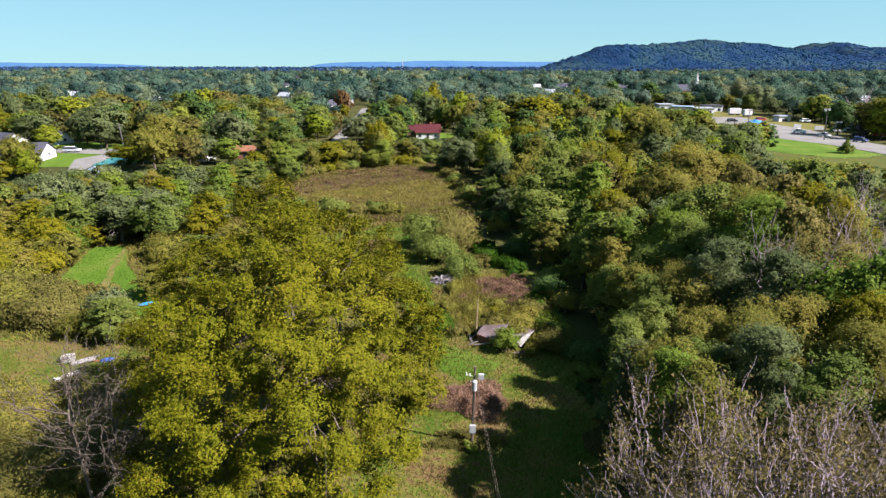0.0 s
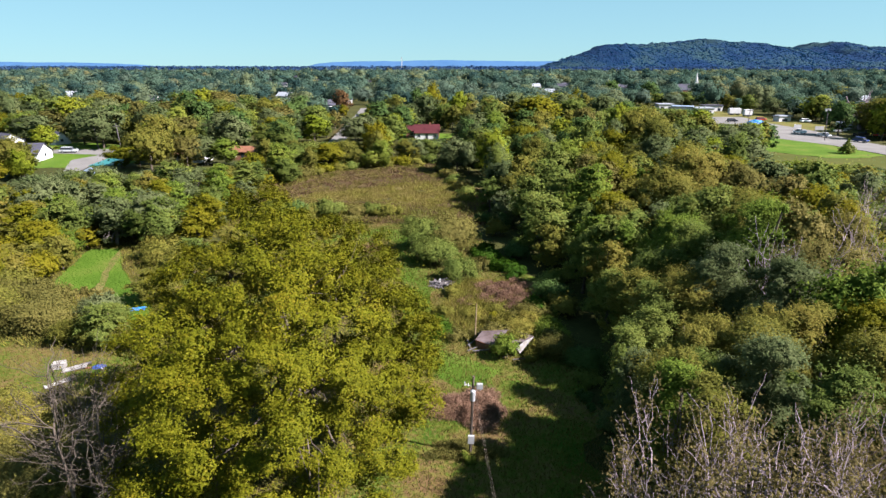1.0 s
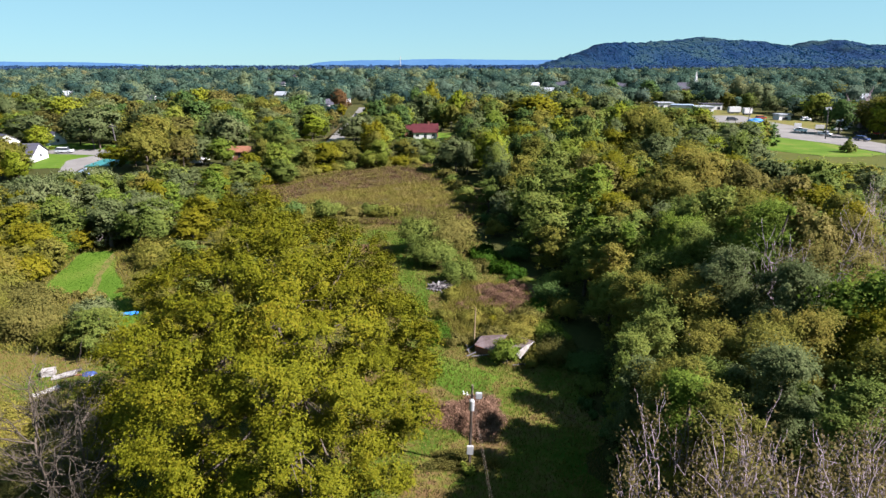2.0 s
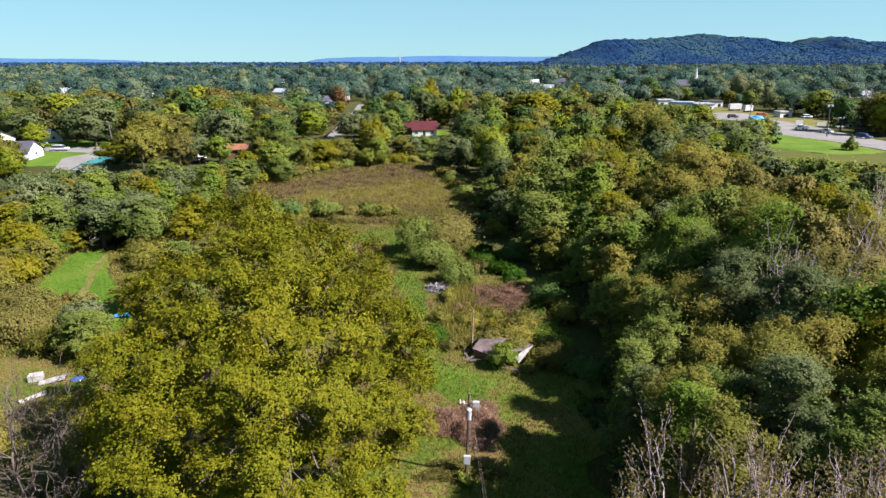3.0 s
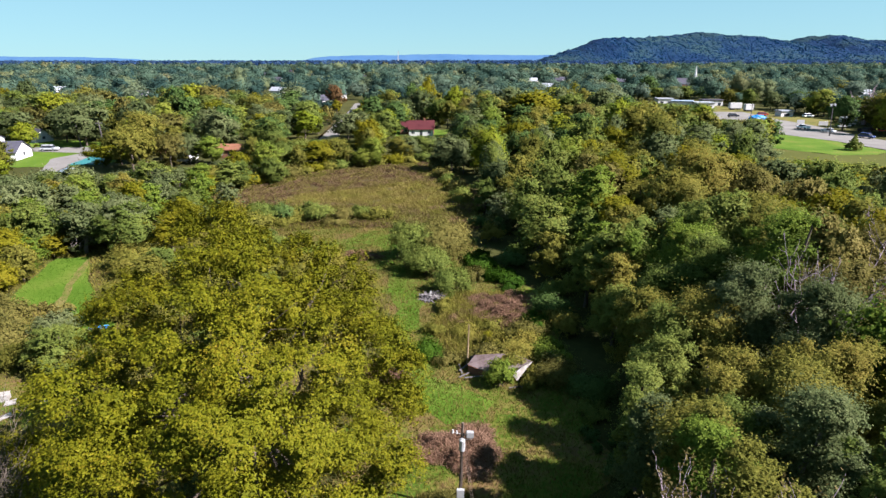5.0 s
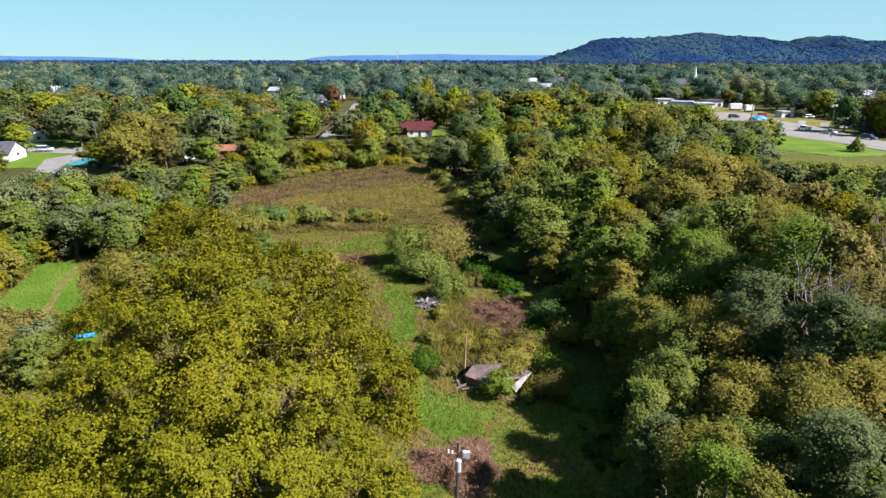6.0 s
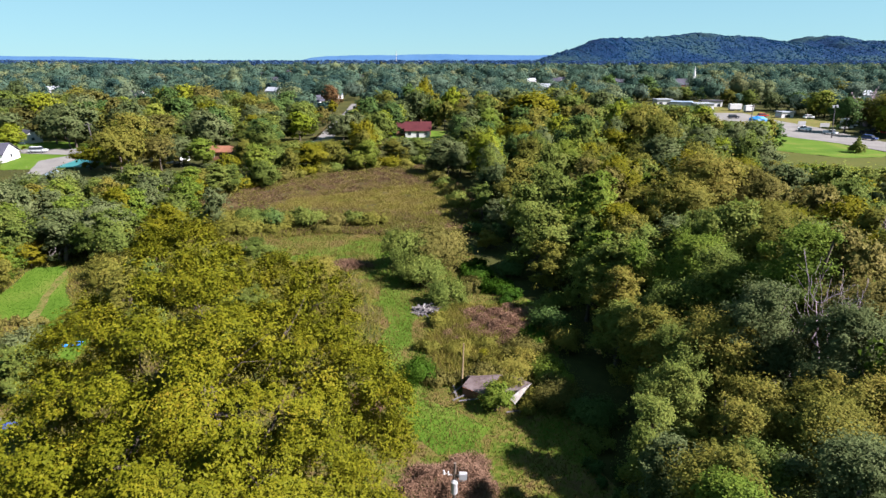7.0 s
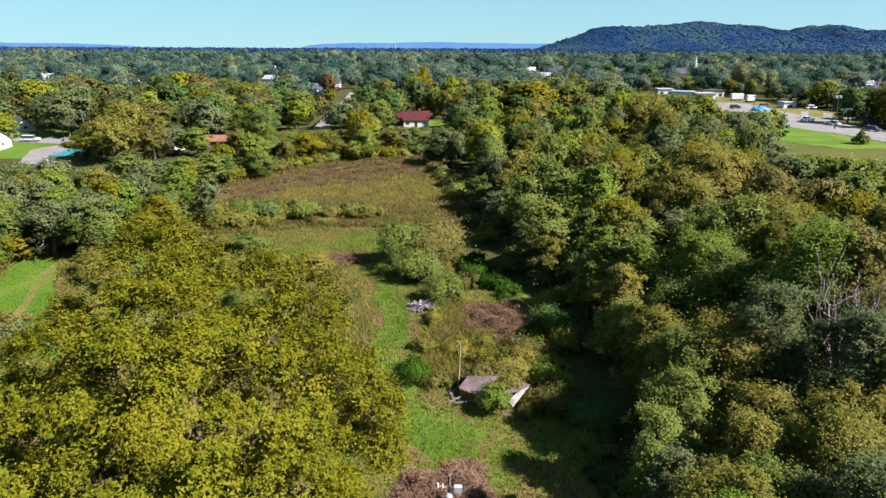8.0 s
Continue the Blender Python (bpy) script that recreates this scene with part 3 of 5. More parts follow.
def free(x, y, gap=0.0):
    ok = np.ones(np.shape(x), bool)
    for p in OPEN:
        ok &= ~inside(p, x, y)
    for hx, hy in HOUSES:
        ok &= np.hypot(x - hx, y - hy) > 8 + gap
    for hx, hy in SPECKS + [(205, 570), (-84, 369)]:
        ok &= np.hypot(x - hx, y - hy) > (20 if hy == 570 else 11)
    return ok


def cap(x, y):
    """The greatest height of scrub at a place, kept under the camera's sight lines."""
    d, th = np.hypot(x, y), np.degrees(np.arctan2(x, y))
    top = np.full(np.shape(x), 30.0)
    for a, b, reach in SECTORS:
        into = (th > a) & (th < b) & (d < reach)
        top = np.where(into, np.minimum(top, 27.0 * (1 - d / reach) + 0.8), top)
    # Before far houses, heights follow the camera's line to their walls.
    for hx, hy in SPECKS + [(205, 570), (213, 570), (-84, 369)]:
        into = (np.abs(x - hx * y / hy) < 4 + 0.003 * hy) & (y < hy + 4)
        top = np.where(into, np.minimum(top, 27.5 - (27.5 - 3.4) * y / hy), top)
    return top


# ---- ground ----
bm = bmesh.new()
bmesh.ops.create_grid(bm, x_segments=40, y_segments=40, size=4900)
bmesh.ops.translate(bm, verts=bm.verts[:], vec=(0, 300, 0))
me = bpy.data.meshes.new("ground")
bm.to_mesh(me)
bm.free()
me.materials.append(GROUND)
tagged(new("ground", me), "brown and olive scrub ground with leaf litter", "ground", "", "structure")
GRASSED = CLEARED[:12] + [(10, 72), (11, 55), (10.8, 44), (10.2, 36), (9.5, 14)]
patch("ground_clearing", GRASSED, CLEARING, 0.03, "rough uncut grass, green and straw-coloured, in a clearing", "grass", 0.8)
STRIP = [(-62, 92), (-38, 97), (-12, 102), (1, 107), (2, 114), (-20, 116), (-60, 117), (-66, 104)]
patch("ground_strip", STRIP, BRUSHLAND, 0.022, "rough olive weeds before the field", "grass", 0.6)
BRUSH = [(-70, 40), (-72, 92), (-14, 88), (-9, 77), (-6, 60), (-9, 48), (-10, 14), (-34, 14)]
patch("ground_brush", BRUSH, BRUSHLAND, 0.015, "rough olive grass beneath bushes", "grass", 0.6)
FIELD_EDGE = [(-22 + (x + 22) * 1.16, 134 + (y - 134) * 1.3) for x, y in FIELD]
patch("ground_field", FIELD_EDGE, WEEDY, 0.05, "dry brown overgrown field", "field", 0.8)
patch("lawn_1", LEFT_LAWN, LAWN, 0.04, "bright green mown grass path", "lawn", 0.3)
patch("path_track", [(-54, 85), (-53.1, 85.2), (-49.4, 75), (-46.2, 67.6), (-43.5, 62.5), (-41.0, 58.7), (-41.8, 58.3), (-44.4, 62.2), (-47.2, 67.2), (-50.3, 74.8)], TRACK, 0.055, "dry tan wheel track along the mown path", "track", 0.15)
GREENWAY = [(-30, 84), (-29, 88), (-22, 92), (-16, 97.5), (-10, 98.5), (-8.6, 92), (-7.4, 83), (-4.2, 70), (-4.2, 60), (-1.5, 54), (2.5, 50), (2, 46.5), (-3, 47.5), (-5, 53), (-7, 60), (-7, 68), (-9.8, 81), (-11.5, 92), (-16, 93)]
patch("path_green", GREENWAY, LAWN, 0.05, "bright green grass path through the clearing", "grass", 0.5)
patch("ground_junk_lawn", JUNK_LAWN, CLEARING, 0.04, "patchy green grass with rubbish lying on it", "grass", 0.4)
patch("lawn_2", RIGHT_LAWN, LAWN, 0.12, "bright green mown lawn beside the highway", "lawn", 0.3)
patch("meadow", RIGHT_MEADOW, MEADOW, 0.08, "olive rough meadow beside the mown lawn", "meadow", 0.5)
patch("road_1", HIGHWAY, ASPHALT, 0.16, "wide pale grey asphalt highway", "road", 0.1)
patch("ground_yard", YARD, TRACK, 0.1, "gravel and grass yard behind the highway", "yard", 0.5)
patch("ground_house_yards", LEFT_YARD, LAWN, 0.08, "green lawns round small white houses", "lawn", 0.4)
patch("road_2", LEFT_ROAD, ASPHALT, 0.14, "pale grey residential street and drive", "road", 0.1)
patch("ground_verge", VERGE, WEEDY, 0.1, "dry brown grass verge of the street", "verge", 0.5)
patch("road_3", STREET, ASPHALT, 0.14, "straight grey residential street", "road", 0.1)
patch("lawn_3", RED_YARD, LAWN, 0.08, "green lawn in front of the red-roofed house", "lawn", 0.4)


def ball(parts):
    """Vertices and triangles of a small round lump."""
    bm = bmesh.new()
    bmesh.ops.create_icosphere(bm, subdivisions=parts, radius=1)
    v = np.array([p.co[:] for p in bm.verts])
    f = np.array([[p.index for p in q.verts] for q in bm.faces])
    bm.free()
    return v, f


def ridge(name, profile, y, depth, mat, label, rough, seed):
    """A range of hills whose crest follows (x, z) pairs."""
    px, pz = np.array(profile).T
    nx, ny = 260, 14
    xs = np.linspace(px[0], px[-1], nx)
    crest = np.interp(xs, px, pz)
    verts = []
    for j in range(ny):
        t = j / (ny - 1)
        rise = math.sin(math.pi * min(1.0, 0.04 + t * 0.75)) ** 1.2
        for i, x in enumerate(xs):
            n = noise.fractal(Vector((x * 0.0035, (y + t * depth) * 0.0035, seed)), 1.0, 2.0, 5)
            m = noise.noise(Vector((x * 0.03, t * depth * 0.02, seed + 7)))
            w = noise.noise(Vector((x * 0.011, t * depth * 0.008, seed + 3)))
            verts.append((x, y + (t - 0.64) * depth, max(-2.0, crest[i] * rise * (1 + 0.4 * n * (1 - rise * 0.85)) + (m + 0.8 * w) * rough * rise)))
    faces = [(j * nx + i, j * nx + i + 1, (j + 1) * nx + i + 1, (j + 1) * nx + i) for j in range(ny - 1) for i in range(nx - 1)]
    tagged(new(name, mesh_of(name, verts, faces, mat, True)), label, "hills", "", "structure")
    return np.array(verts).reshape(ny, nx, 3)


def hill_woods(seed, land, count, wide, mat, label):
    """Crowns scattered over a hill, joined."""
    rng = np.random.default_rng(seed)
    ny, nx, _ = land.shape
    i, j = rng.integers(0, nx - 1, count), rng.uniform(0, (ny - 1) * 0.72, count)
    a, t = j.astype(int), (j % 1)[:, None]
    at = land[a, i] * (1 - t) + land[a + 1, i] * t
    at[:, 0] += rng.uniform(0, 1, count) * (land[0, 1, 0] - land[0, 0, 0])
    at = at[at[:, 2] > 4]
    n = len(at)
    bv, bf = ball(1)
    bulk = wide * rng.uniform(0.6, 1.5, n)[:, None] * np.stack([np.ones(n), np.ones(n), rng.uniform(0.3, 0.6, n)], 1)
    verts = (at[:, None] + bv[None] * (1 + rng.normal(size=(n, len(bv), 1)) * 0.15) * bulk[:, None]).reshape(-1, 3)
    faces = (bf[None] + len(bv) * np.arange(n)[:, None, None]).reshape(-1, 3)
    me = mesh_of("hill_woods", verts, faces, mat, True)
    me.attributes.new("cast", "FLOAT", "FACE").data.foreach_set("value", np.repeat(rng.beta(1.2, 1.8, n), len(bf)).astype(np.float32))
    tagged(new("hill_woods", me), label, "woods", "", "stuff")


high = ridge("backdrop_hills", [(500, 0), (600, 34), (706, 70), (800, 103), (910, 146), (1000, 150), (1180, 154), (1300, 160), (1400, 163), (1560, 181), (1640, 175), (1830, 163), (2000, 143), (2180, 114), (2250, 128), (2350, 172), (2440, 160), (2560, 116), (2700, 140), (2900, 128), (3150, 150), (3500, 110)], 4150, 1300, HILLWOOD, "dark wooded hills on the skyline, coloured blue-green for haze", 16, 3)
low = ridge("backdrop_foothills", [(560, 0), (700, 26), (860, 60), (1000, 84), (1120, 70), (1260, 104), (1380, 128), (1480, 96), (1620, 74), (1760, 92), (1900, 108), (2020, 84), (2180, 74), (2330, 104), (2460, 92), (2650, 70), (2900, 90), (3200, 70)], 3950, 900, FOOTHILL, "dark green wooded foothills before the skyline, blued for haze", 8, 23)
ridge("backdrop_ridge", [(-1250, 0), (-1100, 36), (-1000, 44), (-800, 50), (-640, 54), (-500, 50), (-330, 56), (-150, 60), (0, 56), (200, 54), (420, 52), (600, 50), (800, 56), (1000, 40)], 4600, 400, FARHILL, "far ridge on the skyline, coloured pale blue for haze", 1.2, 11)
ridge("backdrop_left_ridge", [(-3700, 46), (-3300, 44), (-3000, 42), (-2700, 36), (-2500, 26), (-2350, 0)], 4600, 400, FARHILL, "far ridge on the skyline, coloured pale blue for haze", 0.8, 17)
hill_woods(31, high, 15000, 4.4, HILLTREES, "dark trees covering the hills, coloured blue-green for haze")
hill_woods(32, low, 13000, 4.2, HILLTREES, "dark green trees covering the foothills, blued for haze")


# ---- woods that run to the horizon ----
def joined_woods(seed, name, y0, y1, pitch, tall, wide, lumps, finer, tufts, size, mat, label, keep=0.95, x0=-1e4, x1=1e4, warm=0.0):
    """Trees joined into one mesh: a heap of uneven lumps for each crown, with leaf tufts on them."""
    rng = np.random.default_rng(seed)
    w = y1 * 0.84 + 60
    gx, gy = np.meshgrid(np.arange(-w, w, pitch), np.arange(y0, y1, pitch))
    x = (gx + rng.uniform(-0.45, 0.45, gx.shape) * pitch).ravel()
    y = (gy + rng.uniform(-0.45, 0.45, gy.shape) * pitch).ravel()
    ok = (x > -0.83 * y - 25) & (x < 0.74 * y + 30) & (x > x0) & (x < x1) & free(x, y) & (rng.uniform(size=x.shape) < keep)
    ok &= (x - np.interp(y, EDGE_Y, EDGE_X) > 2) | (x < -12) | (y > 166)
    x, y = x[ok], y[ok]
    broad = np.sin(x * 0.021 + 1.7 * np.sin(y * 0.013)) * np.sin(y * 0.017 + 1.3 * np.sin(x * 0.011))
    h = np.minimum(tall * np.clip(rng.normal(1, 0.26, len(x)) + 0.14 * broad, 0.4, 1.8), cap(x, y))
    ok = h > 1.4
    x, y, h, broad = x[ok], y[ok], h[ok], broad[ok]
    n = len(x)
    r = np.minimum(wide * np.clip(rng.lognormal(0, 0.38, n), 0.45, 2.2), h * 0.75)
    cast = np.clip(rng.beta(0.85, 1.25, n) + 0.12 * broad + warm, 0, 1) * 0.85
    # lumps
    k = np.repeat(np.arange(n), lumps)
    d = unit(rng.normal(size=(len(k), 3)) + [0, 0, 0.3])
    q = r[k] * rng.uniform(0.34, 0.56, len(k))
    half = h[k] * 0.42
    mid = np.stack([x[k] + d[:, 0] * r[k] * 0.6, y[k] + d[:, 1] * r[k] * 0.6, h[k] - half + d[:, 2] * np.maximum(half - q, 0.1)], 1)
    # a core for each tree, which keeps light from falling through
    bv, bf = ball(finer)
    shape = bv[None] * (1 + rng.normal(size=(n, len(bv), 1)) * 0.12)
    core = np.stack([r, r, h * 0.42], 1) * 0.6
    verts = (np.stack([x, y, h * 0.54], 1)[:, None] + shape * core[:, None]).reshape(-1, 3)
    faces = (bf[None] + len(bv) * np.arange(n)[:, None, None]).reshape(-1, 3)
    tint = [np.repeat(cast, len(bf))]
    pieces = [(verts, faces)]
    if tufts:
        t = rng.integers(0, len(k), n * tufts)
        e = unit(rng.normal(size=(len(t), 3)) + [0, 0, 0.35])
        at = mid[t] + e * (q[t] * rng.uniform(0.55, 1.12, len(t)))[:, None]
        whole = unit((at - np.stack([x, y, h * 0.55], 1)[k[t]]) / np.stack([r, r, h * 0.45], 1)[k[t]])
        way = unit(e * 0.5 + whole * 0.6 + rng.normal(size=(len(t), 3)) * 0.3)
        pieces.append(leaf_arrays(rng, at, way, size * rng.uniform(0.6, 1.3, len(t))))
        turned = unit(unit(verts - np.repeat(np.stack([x, y, h * 0.5], 1), len(bv), 0)))
        turned = np.concatenate([turned, np.repeat(unit(e * 0.45 + whole * 0.45 + way * 0.35), 3, 0)])
        tint.append(cast[k[t]])
    verts, faces = join(pieces)
    verts[:, 2] = np.maximum(verts[:, 2], 0.1)
    me = mesh_of(name, verts, faces, mat, True, turned)
    layer = me.attributes.new("cast", "FLOAT", "FACE")
    layer.data.foreach_set("value", np.concatenate(tint).astype(np.float32))
    return tagged(new(name, me), label, "woods", "", "stuff")


MIXED = "mixed green and yellowing trees of a leafy suburb, tinted for haze"
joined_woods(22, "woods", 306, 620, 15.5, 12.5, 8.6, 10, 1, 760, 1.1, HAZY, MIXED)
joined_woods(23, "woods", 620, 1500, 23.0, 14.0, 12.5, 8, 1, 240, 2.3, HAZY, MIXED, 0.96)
joined_woods(24, "woods", 1500, 4300, 44, 13, 24, 4, 1, 26, 9.0, DISTANT, "distant green woods that run to the skyline, blued for haze")


# ---- the great oak ----
def great_oak():
    rng = np.random.default_rng(5)
    cx, cy = -11.5, 34.0
    main = np.array([(-14.6, 40.5, 15.6, 3.1), (-9.0, 42.0, 13.3, 3.0), (-17.6, 37.4, 12.3, 3.3), (-12.0, 35.5, 14.2, 4.2), (-6.6, 37.4, 11.3, 3.3),
                     (-4.9, 38.0, 8.4, 2.7), (-9.3, 30.0, 11.6, 3.8), (-15.2, 29.2, 12.0, 3.7), (-18.6, 32.0, 9.0, 3.4), (-9.0, 26.8, 9.8, 3.0), (-14.2, 25.6, 7.4, 3.0),
                     (-7.0, 33.0, 8.0, 2.9), (-8.2, 25.6, 5.6, 2.6), (-18.8, 36.5, 8.0, 3.2), (-12.5, 42.5, 10.0, 3.4), (-11.0, 31.0, 7.0, 3.6), (-6.0, 29.0, 5.0, 2.6), (-16.0, 27.5, 5.0, 3.0), (-11.5, 24.6, 3.6, 2.6), (-19.5, 31.0, 5.0, 2.8), (-6.2, 35.0, 5.2, 2.4), (-4.4, 38.6, 9.6, 2.0), (-6.4, 41.0, 11.0, 2.5), (-6.7, 34.2, 10.0, 2.4), (-4.6, 31.0, 6.4, 2.4), (-10.0, 38.6, 13.0, 2.8), (-13.0, 31.5, 13.4, 2.8), (-10.5, 33.5, 9.5, 4.4), (-13.5, 38, 9, 4.6), (-8.2, 37.5, 7.5, 4.0), (-5.2, 40.5, 6.6, 2.8), (-12.0, 32.6, 11.4, 3.0)])
    main[:, :2] -= [cx, cy]
    # clumps that sit apart on the boughs, with dark gaps between them
    clumps = []
    for x, y, z, q in main:
        for d in unit(rng.normal(size=(60, 3)) + [0, 0, 0.25]):
            p = np.array([x, y, z]) + d * q * rng.uniform(0.78, 1.06)
            if d[2] > -0.5 and all(np.linalg.norm(p - c[:3]) > 2.05 for c in clumps) and all(np.linalg.norm(p - m[:3]) > m[3] * 0.74 for m in main):
                clumps.append(np.array([*p, rng.uniform(0.75, 1.2)]))
    clumps = np.array(clumps)
    count = 460000
    ob = thing("oak_tree", pose(cx, cy, 0), "great oak with a wide crown of yellow-green leaves", "tree")
    part("trunk", trunk_mesh(rng, main, 16, 0.34, BARK, 18), BARK, ob)
    at, way = crown_points(rng, clumps, count, 0.3, -0.35, 60, 0.7)
    at2, way2 = core_points(rng, main, 60000)
    size = np.concatenate([0.11 * rng.uniform(0.55, 1.35, count), rng.uniform(0.13, 0.2, 60000)])
    at, way = np.concatenate([at, at2]), np.concatenate([way, way2])
    part("crown", mesh_of("crown", *leaf_arrays(rng, at, way, size), OAK, normals=rounded(at, way, main[:, :3].mean(0) - [0, 0, 3], np.array([8.0, 10, 8]), 0.15)), OAK, ob)


great_oak()

# ---- the wood east of the clearing ----
plant_tree(101, 26.5, 51.5, 16.2, 4.6, "bright", 0.2, n=12, label="tall dense green tree with yellowing tips")
plant_tree(102, 21.4, 46.5, 13.6, 3.4, "grey", 0.2)
plant_tree(103, 24.0, 42.0, 14.0, 3.2, "grey", 0.2)
plant_tree(104, 23.5, 64.0, 11.6, 4.0, "bright", 0.2)
plant_tree(105, 19.1, 67.0, 10.2, 2.8, "bright", 0.1)
plant_tree(106, 18.6, 47.4, 11.0, 4.0, "olive", 0.2)
plant_tree(107, 18.4, 40.6, 9.6, 3.6, "olive", 0.15)
plant_tree(108, 19.0, 35.4, 12.2, 3.4, "olive", 0.2)
plant_tree(109, 17.4, 30.6, 12.8, 3.0, "grey", 0.25)
plant_tree(110, 18.6, 26.4, 13.4, 2.8, "green", 0.3)
plant_tree(111, 16.3, 47.5, 9.8, 2.9, "green", 0.1)
plant_tree(112, 15.2, 43.0, 9.4, 2.8, "green", 0.1)
plant_tree(113, 15.8, 59.8, 6.2, 3.0, "green", 0.1)
plant_tree(114, 12.4, 77.8, 6.2, 3.0, "olive", 0.1)
plant_tree(115, 34.0, 88.5, 15.2, 6.8, "olive", 0.2, n=13)
plant_tree(116, 29.0, 84.0, 13.0, 4.6, "olive", 0.2)
plant_tree(117, 41.0, 86.0, 13.6, 5.0, "bronze", 0.2)
plant_tree(118, 25.0, 98.0, 13.5, 4.6, "yellow", 0.2)
plant_tree(119, 15.8, 36.6, 11.0, 2.8, "olive", 0.1)
plant_tree(120, 16.0, 52.4, 9.2, 2.8, "olive", 0.1)
plant_tree(121, 22.0, 37.0, 12.6, 3.2, "olive", 0.2)
plant_tree(122, 22.6, 55.5, 12.4, 3.6, "green", 0.2)
plant_tree(123, 18.5, 56.0, 9.8, 3.2, "green", 0.15)
plant_tree(124, 31.0, 56.0, 14.6, 4.6, "green", 0.2)
plant_tree(125, 31.5, 64.0, 13.2, 4.6, "olive", 0.2)
plant_tree(126, 29.5, 47.0, 13.6, 3.8, "bronze", 0.2)
plant_tree(127, 36.5, 55.0, 13.4, 4.6, "bronze", 0.2)
plant_tree(128, 27.0, 36.5, 13.0, 3.6, "yellow", 0.2)
plant_tree(129, 24.0, 31.0, 13.0, 3.6, "olive", 0.2)
plant_tree(130, 16.5, 62.5, 8.6, 2.8, "olive", 0.1)
plant_tree(131, 15.0, 69.5, 7.4, 3.0, "green", 0.1)
plant_tree(132, 28.0, 73.0, 11.8, 4.2, "green", 0.2)
plant_tree(133, 20.5, 76.5, 10.2, 3.8, "olive", 0.2)
plant_tree(134, 15.4, 33.4, 10.6, 2.7, "green", 0.1)
plant_tree(135, 36.5, 74.0, 12.4, 4.6, "olive", 0.2)
plant_tree(136, 22.0, 25.0, 13.0, 3.2, "olive", 0.3)
plant_tree(137, 9.3, 19.5, 7.5, 1.6, "yellow", 0.1, name="bush", label="yellow-green bush at the wood's edge")
PALE_TEXT = "nearly bare tree with pale twigs and few yellow leaves"
FADED = leafy("faded_leaves", [(0.2, (0.0443, 0.0363, 0.0126)), (0.55, (0.0806, 0.0666, 0.0227)), (0.9, (0.125, 0.1008, 0.0454))])
for i, (x, y, h, r) in enumerate([(11.8, 25.8, 11.2, 2.2), (10.6, 18.0, 15.6, 2.2), (9.4, 21.8, 13.6, 1.8), (14.2, 20.0, 14.6, 2.6), (16.6, 23.0, 13.2, 2.4), (14.2, 17.4, 15.6, 2.4), (18.0, 19.6, 14.6, 2.4), (8.4, 17.2, 14.0, 1.6)]):
    bare_tree(141 + i, x, y, h, r, 6000, FADED, TWIG, 4, PALE_TEXT, group="bare trees", thick=0.0085, size=0.12)
plant_tree(167, 12.0, 29.6, 11.6, 2.7, "bright", 0.1)
plant_tree(168, 11.6, 35.2, 9.8, 2.6, "grey", 0.1)
bare_tree(171, 25.4, 44.6, 15.4, 2.4, 700, GREY, TWIG, 3, "grey leafless tree among green crowns", group="bare trees")
bare_tree(172, 35.0, 50.0, 15.6, 3.0, 600, BRONZE, TWIG, 3, "grey leafless tree among green crowns", group="bare trees")
bare_tree(173, 46.0, 66.0, 15.0, 3.0, 600, BRONZE, TWIG, 3, "grey leafless tree among green crowns", group="bare trees")
bare_tree(174, 176, 268, 17, 6, 0, BRONZE, TWIG, 3, "tall grey leafless tree behind the highway", 0.5, "bare trees", 0.03)
bare_tree(149, -21.6, 27.2, 12.6, 1.8, 60, YELLOW, BARK, 2, "dead grey leafless tree beside the oak", 0.5, thick=0.012, forks=(6, 4, 3, 3, 2), rise=0.1, trunk=0.5)
plant_tree(138, 12.6, 26.8, 12.0, 2.8, "olive", 0.1)
plant_tree(139, 12.5, 32.2, 11.2, 2.8, "olive", 0.1)
plant_tree(165, 11.9, 38.6, 9.6, 2.4, "green", 0.1)
plant_tree(140, 12.4, 21.8, 8.6, 3.0, "bronze", 0.1)
plant_tree(166, 9.6, 24.6, 6.4, 2.2, "bronze", 0.1)

# ---- trees of the middle distance: a few of each kind, planted again and again ----
MIDDLE = {}
for i, k in enumerate(list(KINDS)[:6]):
    for near in (0, 1, 2):
        MIDDLE[k, near] = [make_tree(np.random.default_rng(300 + 10 * i + 3 * j + near), 9.0, 3.3, k, (0.17, 0.23, 0.31)[near], 0.02, 1.9, 10, group="trees of the middle distance") for j in range(2)]
used = set()


